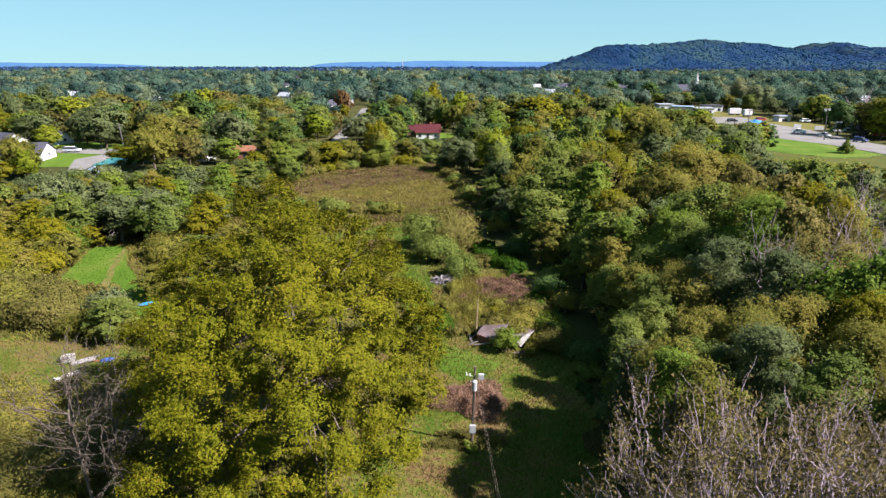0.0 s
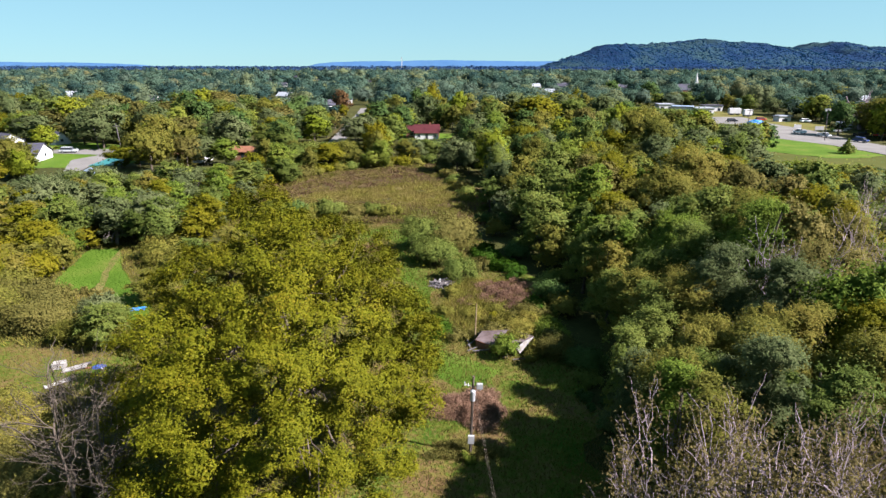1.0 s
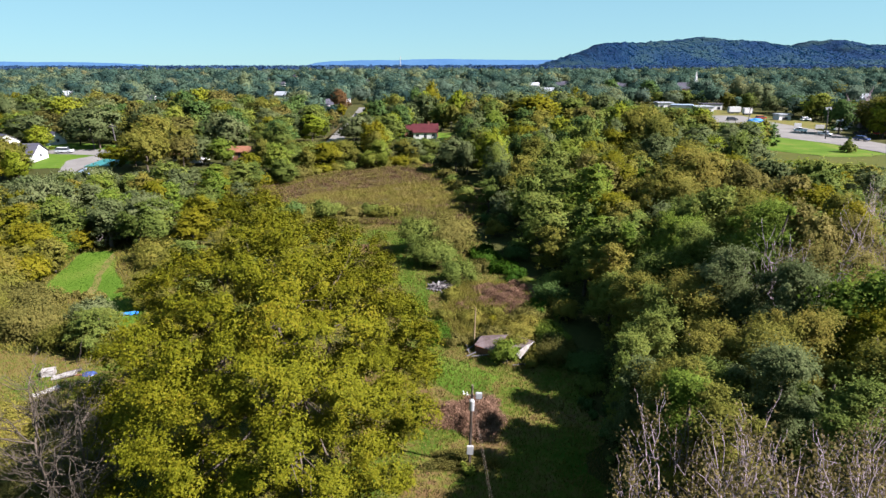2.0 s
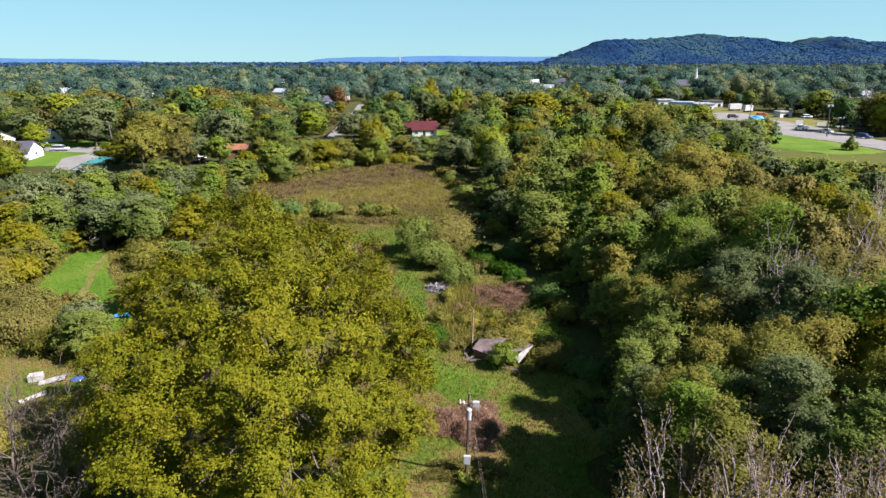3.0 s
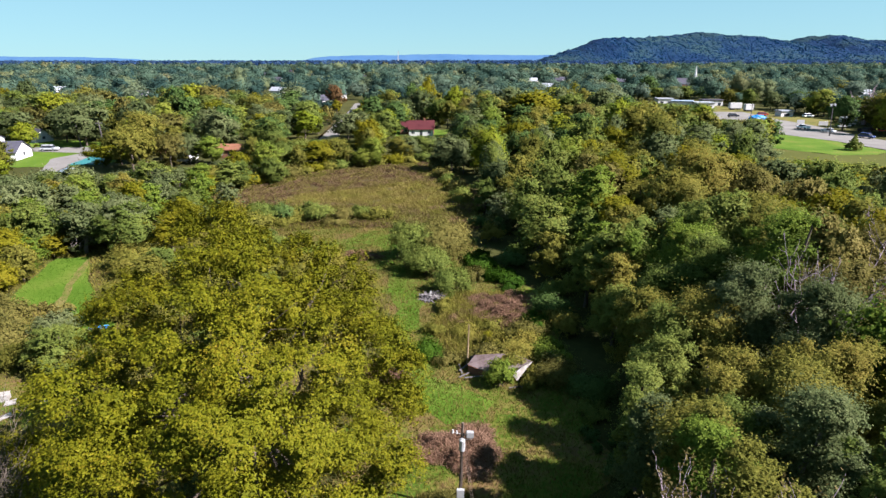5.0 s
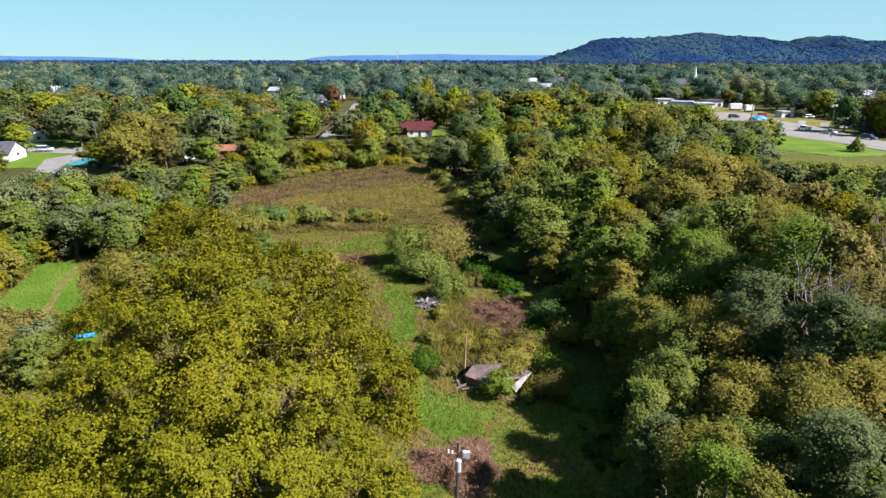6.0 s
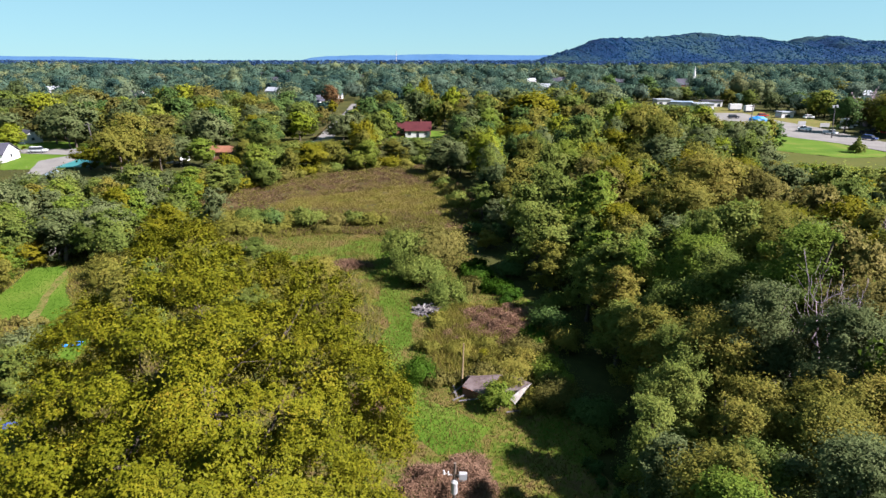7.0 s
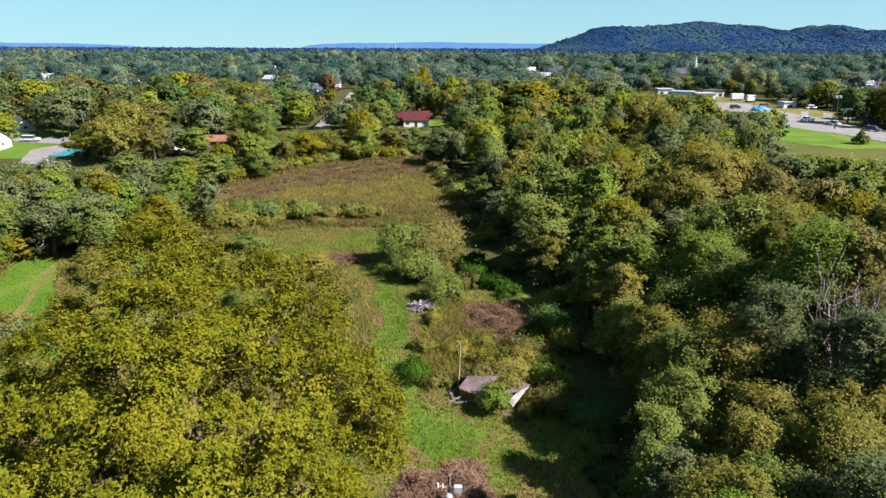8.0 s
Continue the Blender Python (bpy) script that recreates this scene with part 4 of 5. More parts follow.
def middle_trees(seed, x0, x1, y0, y1, pitch, tall, kinds, keep=1.0):
    rng = np.random.default_rng(seed)
    for gy in np.arange(y0, y1, pitch):
        for gx in np.arange(x0, x1, pitch):
            x, y = gx + rng.uniform(-0.42, 0.42) * pitch, gy + rng.uniform(-0.42, 0.42) * pitch
            k, spin, grow, broad, pick = rng.choice(kinds), rng.uniform(0, 360), rng.uniform(0.75, 1.25), rng.uniform(0.9, 1.25), rng.integers(0, 2)
            e = x - float(np.interp(y, EDGE_Y, EDGE_X))
            if rng.uniform() > keep or abs(x) > 0.82 * y + 16 or not free(np.array([x]), np.array([y]))[0]:
                continue
            h = tall * grow
            if x > -12 and y < 160:
                h *= min(1.0, 0.55 + 0.05 * max(e, 0))
                if e < 1.5:
                    continue
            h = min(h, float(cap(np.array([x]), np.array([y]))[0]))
            if h < 1.5:
                continue
            first = MIDDLE[str(k), 0 if math.hypot(x, y) < 76 else 1 if math.hypot(x, y) < 108 else 2][pick]
            m = pose(x, y, 0, 0, 0, spin) @ Matrix.Diagonal((broad * min(1.15, 0.45 + h / 14), broad * min(1.15, 0.45 + h / 14), h / 9.0, 1))
            if first not in used:
                used.add(first)
                first.matrix_basis = m
            else:
                copy = copy_thing(first, Matrix())
                copy.matrix_basis = m


EAST = ["olive", "green", "olive", "bright", "green", "grey", "olive", "yellow", "green", "bronze"]
WEST = ["green", "grey", "olive", "bright", "green", "yellow", "grey"]
middle_trees(61, 10, 72, 70, 112, 6.0, 10.5, EAST)
middle_trees(62, 30, 66, 22, 70, 6.2, 12.5, EAST)
middle_trees(63, 0, 76, 112, 120, 6.0, 10.0, EAST)
middle_trees(64, -112, -38, 86, 132, 6.3, 6.6, WEST)
middle_trees(66, -78, -57, 54, 90, 5.0, 5.0, ["olive", "yellow", "bright", "olive"])
middle_trees(67, -36, -15, 55, 88, 5.5, 4.4, ["olive", "green", "olive"])
# trees of the suburb and of the far wood: crowns of each kind, set out singly and joined
FAR, SET = {}, {}


def far_crown(k, far, pick):
    """Leaves (places, facings, sizes) of a tree 11 m high and 5 m in radius."""
    if (k, far, pick) not in FAR:
        rng = np.random.default_rng(700 + 10 * list(KINDS).index(k) + 3 * pick + far)
        lobes = np.array(random_lobes(rng, 11.0, 5.0, (0.3, 0.9)[pick], (8, 11)[pick]))
        span = (0.34, 0.5)[far]
        count = int(1.5 * 390 / (0.42 * span * span))
        at, way = crown_points(rng, lobes, count)
        at2, way2 = core_points(rng, lobes, count // 6)
        at, way = np.concatenate([at, at2]), np.concatenate([way, way2])
        size = span * np.concatenate([rng.uniform(0.6, 1.35, count), rng.uniform(0.9, 1.5, count // 6)])
        verts, _ = leaf_arrays(rng, at, way, size)
        FAR[k, far, pick] = verts, rounded(at, way, lobes[:, :3].mean(0), np.array([4.5, 4.5, 5.0]), 0.65)
    return FAR[k, far, pick]


def one_tree(k, pick, x, y, h, r, spin=0.0, cast=0.0):
    SET.setdefault(k, []).append((int(math.hypot(x, y) > 190), pick, x, y, h, r, spin, cast))


def grove(seed, x0, x1, y0, y1, pitch, tall, wide, kinds, keep=0.95):
    """Single trees on a loose grid, each with its own height, width and kind."""
    rng = np.random.default_rng(seed)
    for gy in np.arange(y0, y1, pitch):
        for gx in np.arange(x0, x1, pitch):
            x, y = gx + rng.uniform(-0.45, 0.45) * pitch, gy + rng.uniform(-0.45, 0.45) * pitch
            k, spin, grow, broad, pick, lot, cast = str(rng.choice(kinds)), rng.uniform(0, 6.28), rng.lognormal(0, 0.17), rng.lognormal(0, 0.22), int(rng.integers(0, 2)), rng.uniform(), rng.uniform(-0.6, 0.6)
            if lot > keep or x < -0.8 * y - 20 or x > 0.72 * y + 20 or not free(np.array([x]), np.array([y]))[0]:
                continue
            if -12 < x < float(np.interp(y, EDGE_Y, EDGE_X)) + 2.5 and y < 168:
                continue
            r = wide * broad * (0.6 + 0.4 * grow)
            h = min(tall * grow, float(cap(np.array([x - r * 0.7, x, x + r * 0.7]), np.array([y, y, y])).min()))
            if h > 1.6:
                one_tree(k, pick, x, y, h, min(r, max(h * 0.8, 1.6)), spin, cast)


def join_groves():
    stems = []
    rng = np.random.default_rng(70)
    for k, some in SET.items():
        verts, turned, casts = [], [], []
        for far, pick, x, y, h, r, spin, cast in some:
            v, n = far_crown(k, far, pick)
            c, s = math.cos(spin), math.sin(spin)
            turn = np.array([[c, s, 0], [-s, c, 0], [0, 0, 1]])
            verts.append(v @ turn * [r / 5.0, r / 5.0, h / 11.0] + [x, y, 0])
            turned.append(n @ turn)
            casts.append(np.full(len(v) // 3, cast))
            stems.append(tube_arrays(bent(rng, (x, y, -0.1), (x, y, h * 0.7), 3, 0.06), np.linspace(0.025 * h, 0.006 * h, 4), 5))
        verts = np.concatenate(verts)
        me = mesh_of("far_trees", verts, np.arange(len(verts)).reshape(-1, 3), KINDS[k][0], normals=np.concatenate(turned))
        me.attributes.new("cast", "FLOAT", "FACE").data.foreach_set("value", np.concatenate(casts).astype(np.float32))
        tagged(new("far_trees", me), KINDS[k][2] + ", many among houses", "trees", "", "stuff")
    tagged(new("far_trunks", mesh_of("far_trunks", *join(stems), BARK, True)), "brown trunks of the suburb's trees", "trunks", "", "stuff")


SUBURB = ["green", "green", "dark", "grey", "grey", "olive", "olive", "bright", "lime", "grey", "bronze", "green", "green", "olive", "yellow"]
FARWOOD = ["olive", "olive", "green", "green", "bright", "lime", "green", "grey", "olive", "grey", "yellow", "dark"]
grove(71, 0, 110, 120, 168, 7.4, 9.5, 4.0, FARWOOD)
grove(72, -150, -12, 132, 168, 8.0, 7.6, 4.4, SUBURB)
grove(73, -190, 190, 168, 232, 9.6, 10.5, 5.2, SUBURB)
grove(74, -245, 240, 232, 308, 11.6, 12.0, 6.2, SUBURB)
for k, pick, x, y, h, r in [("lime", 0, -134, 183, 9, 4.4), ("grey", 1, -124, 197, 14, 8.5), ("grey", 0, -136, 205, 12, 6), ("russet", 0, -69.4, 338, 13, 6), ("dark", 0, -36.8, 250, 12, 7), ("dark", 1, -24.3, 226, 12.5, 5.5), ("dark", 0, -24.3, 301, 15, 4.5), ("lime", 1, -17.7, 284, 14, 5),
                            ("yellow", 0, 38.3, 151, 12, 5.5), ("dark", 1, 72, 268, 12, 6), ("yellow", 1, 60, 326, 14, 6), ("dark", 0, 112, 462, 15, 8), ("dark", 1, 128, 420, 16, 8), ("olive", 1, 258, 424, 14, 8), ("olive", 0, 45, 119, 12, 5), ("grey", 0, 44, 134, 12, 6), ("grey", 1, 55, 140, 11, 6), ("grey", 0, 66, 138, 11, 6), ("grey", 0, -120, 154, 3.8, 3.6), ("green", 1, -127, 152.5, 3.9, 3.6), ("grey", 1, -134, 150, 3.6, 3.4), ("grey", 0, -84, 130, 3.0, 3.2), ("grey", 1, -92, 128, 3.2, 3.0), ("green", 0, 112, 404, 9, 5), ("olive", 1, 121, 405, 10, 5.5), ("green", 0, 130, 404, 9.5, 5), ("grey", 1, 139, 403, 10, 5.5), ("green", 0, 148, 405, 10.5, 6), ("dark", 1, 157, 398, 10, 5.5), ("olive", 0, 165, 380, 10, 6), ("green", 1, 169, 360, 10.5, 6), ("grey", 0, 173, 342, 10, 6), ("dark", 1, 178, 326, 11, 6.5), ("green", 0, 182, 308, 10, 6), ("olive", 1, 184, 288, 10, 6), ("grey", 0, 180, 270, 8, 5)]:
    one_tree(k, pick, x, y, h, r)
join_groves()
for (k, near), some in MIDDLE.items():
    for ob in some:
        if ob not in used:
            for o in (*ob.children_recursive, ob):
                bpy.data.objects.remove(o)
for i, (x, y, h, r, k) in enumerate([(-61, 79, 6.0, 3.6, "yellow"), (-56.5, 75.5, 5.0, 2.4, "olive"), (-66, 74, 6.0, 3.6, "yellow"), (-60, 86, 6.4, 3.2, "green"), (-47.5, 87, 6.2, 3.0, "green"), (-55, 91, 6.6, 3.0, "green")]):
    plant_tree(180 + i, x, y, h, r, k, 0.05, group="trees of the middle distance")
plant_tree(187, -76, 101, 7.4, 5.6, "grey", 0.05, label="wide grey-green tree before the houses", group="trees of the middle distance")
plant_tree(188, -90, 117, 5.4, 5.0, "grey", 0.05, label="wide grey-green tree before the houses", group="trees of the middle distance")
plant_tree(190, -81, 126, 5.6, 4.2, "grey", 0.05, label="grey-green tree before a blue-roofed house", group="trees of the middle distance")
for i, (x, y, h) in enumerate([(-92, 131, 3.6), (-86, 126, 4.2)]):
    plant_tree(910 + i, x, y, h, 4.2, ("grey", "green")[i % 2], 0.03, group="trees of the middle distance")
plant_tree(189, -73, 114, 6.6, 4.2, "green", 0.05, group="trees of the middle distance")
for i, (x, y, h, r, k) in enumerate([(-54.2, 230, 7.5, 3.0, "green"), (-57.6, 262, 8, 3.2, "bronze"), (-40.6, 224, 7, 3.0, "green"), (-43.6, 258, 8, 3.2, "green"), (-47.5, 300, 8, 3.4, "yellow"), (-65, 318, 7, 3.0, "yellow")]):
    plant_tree(900 + i, x, y, h, r, k, 0.08, label="tree beside the residential street", group="trees of the middle distance")
plant_tree(151, -50.0, 89.0, 8.2, 4.4, "grey", 0.05, label="round dark grey-green tree", group="trees of the middle distance")
plant_tree(152, -53.4, 99.0, 8.2, 3.6, "yellow", 0.1, group="trees of the middle distance")
plant_tree(153, -51.2, 138.0, 7.4, 3.2, "yellow", 0.1, group="trees of the middle distance")
plant_tree(154, -45.5, 142.5, 8.6, 3.8, "bright", 0.1, group="trees of the middle distance")
plant_tree(155, -83.5, 152.0, 11.4, 6.2, "olive", 0.15, n=12, label="large pale yellow-green tree", group="trees of the middle distance")

# ---- bushes round the clearing ----
for i, (x, y, rx, ry, h, m) in enumerate([(-57, 62, 5, 3.4, 4.0, BRONZE), (-52, 58, 4, 2.6, 3.6, OLIVE), (-64, 66, 5, 4, 4.6, OLIVE), (-50, 64, 3, 2, 2.6, BRONZE), (-62, 58, 5, 3.4, 3.6, BRONZE), (-33.5, 41.5, 4, 2.8, 1.8, BRONZE), (-40, 41, 5, 2.4, 2.0, OLIVE), (-47, 42, 4, 3, 2.2, BRONZE), (-28.5, 37, 4, 3.4, 2.2, OLIVE), (-34.5, 33, 4, 4, 2.6, BRONZE), (-27, 27, 4, 4, 2.4, OLIVE), (-36, 27, 4, 4, 3.0, OLIVE), (-22, 20, 4, 4, 2.4, OLIVE), (-31, 21, 4, 4, 3.0, GREEN), (-41, 34, 4, 4, 3.0, OLIVE)]):
    thicket(400 + i, x, y, rx, ry, h, m, "brownish olive brush on rough ground", lumps=15, cover=1.7)
for i, (x, y, r, h, m) in enumerate([(-58.2, 71.5, 3.2, 4.2, YELLOW), (-57.6, 66.6, 3.0, 3.6, OLIVE), (-61, 69, 3.4, 4.6, YELLOW), (-60.5, 76, 2.8, 4.4, OLIVE), (-53.5, 65.5, 2.8, 2.4, BRONZE), (-65, 62, 4, 3.6, OLIVE), (-56, 61, 3.4, 3.0, OLIVE), (-49.2, 62.6, 2.4, 1.6, BRONZE)]):
    thicket(460 + i, x, y, r, r * 0.9, h, m, "olive and yellowing bush beside the mown path", lumps=13)
for i in range(17):
    t = i / 16
    x, y = float(np.interp(t, [0, 0.2, 0.45, 0.6, 0.75, 1], [-56, -50, -41.5, -36, -28, -10])), float(np.interp(t, [0, 0.2, 0.45, 0.6, 0.75, 1], [119, 133, 146, 155, 161, 168]))
    thicket(480 + i, x, y, 3.6, 3.0, 2.2 + 1.2 * ((i * 7) % 5) / 4, (OLIVE, GREEN, BRONZE, OLIVE, YELLOW)[i % 5], "low bush along the far edge of the field", lumps=11, cover=2.0)
for i in range(9):
    thicket(500 + i, 1.2 - 0.9 * i, 121 + 4.6 * i, 2.2, 2.6, 1.8 + 0.5 * (i % 3), (OLIVE, GREEN, BRONZE)[i % 3], "low bush along the shaded edge of the field", lumps=9, cover=2.0)
# Two in three get darker leaves, putting deeper shade into the colour.
for i in range(9):
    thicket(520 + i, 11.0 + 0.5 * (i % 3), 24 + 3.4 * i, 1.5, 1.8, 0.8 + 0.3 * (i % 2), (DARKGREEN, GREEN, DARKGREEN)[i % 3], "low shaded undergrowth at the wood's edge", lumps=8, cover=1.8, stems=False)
thicket(250, 6.1, 51.5, 1.0, 0.8, 0.9, OLIVE, "olive weeds before the fallen gable", lumps=8)
thicket(251, 7.5, 52.9, 1.3, 1.0, 1.5, OLIVE, "olive vines against the fallen gable", lumps=9)
thicket(252, 2.0, 56.6, 1.6, 1.2, 1.3, BRONZE, "brown weeds behind the shed", lumps=9)
thicket(201, -4.4, 80.0, 3.4, 3.2, 4.4, GREEN, "green bush in the middle of the clearing")
thicket(202, -6.6, 84.8, 3.2, 3.6, 6.2, GREEN, "large dark green bush in the clearing")
thicket(203, -3.0, 88.5, 4.4, 5.5, 5.4, BRONZE, "wide olive and brown bush in the clearing")
thicket(204, -0.4, 73.6, 2.2, 2.4, 3.4, GREEN, "green bush beside the pile of planks")
thicket(205, 6.4, 76.5, 3.4, 4.2, 1.5, VINE, "low bright green mound of vines", lumps=18)
thicket(206, 3.4, 84.5, 2.8, 4.5, 1.4, VINE, "low bright green mound of vines", lumps=14)
thicket(241, 5.2, 54.4, 1.6, 1.2, 2.2, OLIVE, "olive vines over the fallen shed")
thicket(242, 3.0, 56.5, 2.4, 1.6, 1.7, BRONZE, "brown weeds behind the shed")
thicket(243, -0.8, 56.2, 1.5, 1.2, 1.1, BRONZE, "dark brown weeds beside the shed")
thicket(244, 7.2, 60.8, 2.6, 2.4, 1.6, BRONZE, "brownish brush behind the shed")
thicket(245, 8.4, 64.5, 1.8, 2.6, 1.2, VINE, "low bright green mound of vines")
thicket(246, -1.6, 68.4, 1.4, 1.6, 1.2, OLIVE, "olive weeds beside the pile of planks")
thicket(247, -2.2, 62.5, 1.3, 1.3, 1.1, OLIVE, "olive weeds in the grass")
thicket(248, 3.4, 63.6, 2.2, 1.6, 1.0, OLIVE, "olive weeds before the bramble")
thicket(249, 2.2, 79.0, 1.8, 3.6, 1.0, BRONZE, "brownish weeds beside the bush")
thicket(207, 4.0, 52.2, 1.5, 1.2, 2.6, BRIGHT, "green and yellow vines over the fallen shed")
thicket(208, 8.7, 53.4, 1.9, 2.0, 2.4, BRONZE, "brown and olive bush against the shed")
thicket(209, 5.4, 58.5, 3.4, 2.6, 1.9, OLIVE, "olive weeds behind the shed")
thicket(210, -3.2, 57.0, 1.9, 1.7, 1.9, VINE, "dark green bush at the clearing's edge")
thicket(211, 9.2, 56.5, 1.6, 3.2, 2.0, BRIGHT, "green weeds in front of the wood")
thicket(212, 1.2, 61.5, 2.0, 1.8, 1.3, OLIVE, "olive weeds behind the shed")
thicket(213, 3.2, 59.0, 0.5, 0.5, 2.0, YELLOW, "small bright yellow sapling", lumps=5)
thicket(214, -38.5, 53.6, 4.4, 2.0, 3.6, OLIVE, "olive bush along the grass")
thicket(215, -46.5, 56.5, 6.0, 3.2, 3.6, BRONZE, "brownish olive bush along the grass")
thicket(216, -42.5, 61.5, 2.4, 1.8, 2.4, GREY, "pale green bush beside the mown path")
thicket(217, -47.0, 67.0, 3.4, 1.2, 0.8, BRONZE, "low brown weeds beside the mown path")
thicket(218, -43.5, 80.5, 5.0, 4.2, 3.4, OLIVE, "olive bush beside the mown path")
for i, (x, y, rx, ry, h, m) in enumerate([(-38, 104, 3.6, 3, 2.6, OLIVE), (-33.5, 105.5, 3.4, 2.6, 3.2, GREEN), (-28.5, 107, 3.2, 2.4, 2.6, OLIVE), (-24.5, 105.5, 2.8, 2.2, 3.4, GREEN), (-20.5, 107, 2.6, 2.2, 2.4, BRONZE), (-30, 103, 3, 1.8, 1.6, OLIVE), (-22, 103.2, 3, 1.6, 1.4, BRONZE), (-43, 106, 3.4, 3.4, 3.0, GREEN), (-35.5, 106.5, 2.6, 2.2, 3.8, GREEN), (-31, 106, 2.4, 2.2, 3.6, DARKGREEN), (-26.4, 106.4, 2.4, 2.2, 3.9, GREEN), (-40.5, 105.4, 2.8, 2.4, 3.4, OLIVE), (-17.6, 107, 2.2, 1.8, 3.0, GREEN)]):
    thicket(440 + i, x, y, rx, ry, h, m, "bush in the overgrown row before the field", lumps=13)
thicket(227, -36.0, 102.0, 5.0, 4.0, 2.6, OLIVE, "olive bushes before the field", lumps=20)
thicket(220, -15.5, 106.8, 4.0, 2.2, 2.6, OLIVE, "olive bushes before the field", lumps=12)
thicket(221, -26.0, 22.5, 4.0, 6.0, 3.2, OLIVE, "olive undergrowth beneath a dead tree", lumps=16)
thicket(222, -29.5, 31.0, 5.0, 5.0, 3.4, BRONZE, "brownish undergrowth beneath a dead tree", lumps=16)
thicket(223, 0.2, 36.3, 0.7, 0.5, 0.8, BRIGHT, "green weeds at the foot of a pole", lumps=6)
thicket(224, -8.5, 19.5, 3.0, 3.4, 4.2, BRIGHT, "bright green sapling in front of the oak", lumps=12)
thicket(225, -36.5, 37.5, 6.0, 4.5, 2.4, OLIVE, "olive weeds and saplings", lumps=16)
thicket(226, -7.0, 47.6, 1.0, 0.9, 1.2, BRONZE, "small half-bare brown shrub under the oak's edge", lumps=6)
bramble(231, 0.4, 43.0, 3.2, 2.6, 1.3, DRYSTEM, "reddish brown dry bramble round the pole", 15000)
bramble(232, 5.4, 68.0, 4.0, 5.0, 1.5, DRYSTEM, "reddish brown dry bramble patch", 40000)
bramble(233, -6.5, 53.0, 2.0, 2.0, 0.9, DRYSTEM, "brown dry weeds at the clearing's edge", 6000)
bramble(234, -14.4, 86.5, 2.6, 2.0, 1.1, DRYSTEM, "brown dry weeds in the grass", 6000)
bramble(235, -0.2, 37.4, 2.6, 1.2, 0.7, BRONZE, "brown and olive weeds at the pole", 5000)
bramble(236, 0.2, 65.0, 1.5, 2.2, 0.9, DRYSTEM, "heap of greyish dead brushwood", 2600)
# Every other one is coloured darker to stand in for deep shade.
for i, (x, y) in enumerate([(11.8, 51.0), (11.4, 63.5), (10.6, 66.8), (11.8, 73.0), (7.6, 83.5), (5.6, 95.0), (3.6, 103.0), (9.4, 87.0), (7.0, 99.5)]):
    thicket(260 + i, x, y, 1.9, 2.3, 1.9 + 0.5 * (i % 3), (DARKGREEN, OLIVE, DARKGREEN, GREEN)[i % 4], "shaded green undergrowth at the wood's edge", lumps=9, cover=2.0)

# ---- grass and weeds ----
meadow_stuff(262, "strip_weeds", STRIP, 30000, 0.7, 0.13, OLIVE, "tall olive weeds before the field", 0.6, 0.0, (CLEARED,))
meadow_stuff(263, "strip_dry_weeds", STRIP, 14000, 0.7, 0.13, FIELDWEED, "dry brown weeds before the field", 0.6, 0.0, (CLEARED,))
meadow_stuff(251, "rough_grass", GRASSED, 120000, 0.26, 0.06, BLADE, "rough uncut grass, green to straw-coloured", 0.5)
meadow_stuff(252, "tall_straw_grass", CLEARED, 16000, 0.5, 0.07, STRAW, "tall straw-coloured grass in drifts", 0.4, 0.15)
meadow_stuff(258, "brush_weeds", BRUSH, 60000, 0.5, 0.1, OLIVE, "rough olive weeds between bushes", 0.6, 0.0, (LEFT_LAWN, JUNK_LAWN, CLEARED))
meadow_stuff(259, "brush_straw", BRUSH, 26000, 0.5, 0.09, STRAW, "straw-coloured grass between bushes", 0.6, 0.1, (LEFT_LAWN, JUNK_LAWN, CLEARED))
meadow_stuff(260, "shed_weeds", [(-0.5, 55.5), (9.5, 55), (10, 66), (8, 73), (0, 73), (-2.5, 64)], 14000, 0.75, 0.1, OLIVE, "tall olive weeds round the shed", 0.5)
meadow_stuff(261, "shed_straw", [(-0.5, 55.5), (9.5, 55), (10, 66), (8, 73), (0, 73), (-2.5, 64)], 9000, 0.7, 0.08, STRAW, "tall straw-coloured weeds round the shed", 0.5)
INNER = [(-22 + (x + 22) * 0.84, 136 + (y - 136) * 0.84) for x, y in FIELD]
TAN = [(-36, 117), (-22, 119), (-6, 114), (0, 124), (-4, 138), (-12, 141), (-20, 133), (-34, 127)]
meadow_stuff(253, "field_weeds", FIELD_EDGE, 90000, 0.6, 0.14, FIELDWEED, "tall reddish brown dry weeds", 0.9, -0.25, (TAN,))
meadow_stuff(254, "field_straw", TAN, 34000, 0.5, 0.13, STRAW, "tan dry grass between the weeds", 0.8, -0.3)
meadow_stuff(255, "field_greens", FIELD_EDGE, 50000, 0.7, 0.16, OLIVE, "olive weeds along the edges of the dry field", 0.8, -0.1, (INNER,))
meadow_stuff(265, "field_tufts", INNER, 22000, 0.6, 0.15, OLIVE, "olive weeds scattered in the dry field", 0.8, 0.1)
meadow_stuff(257, "mown_grass", LEFT_LAWN, 9000, 0.12, 0.1, VINE, "short green grass of the mown path", 0.9)
meadow_stuff(264, "path_grass", GREENWAY, 14000, 0.2, 0.07, VINE, "bright green uncut grass of the path", 0.6)
meadow_stuff(256, "lawn_grass", JUNK_LAWN, 9000, 0.25, 0.07, BLADE, "patchy grass round the rubbish", 0.5)


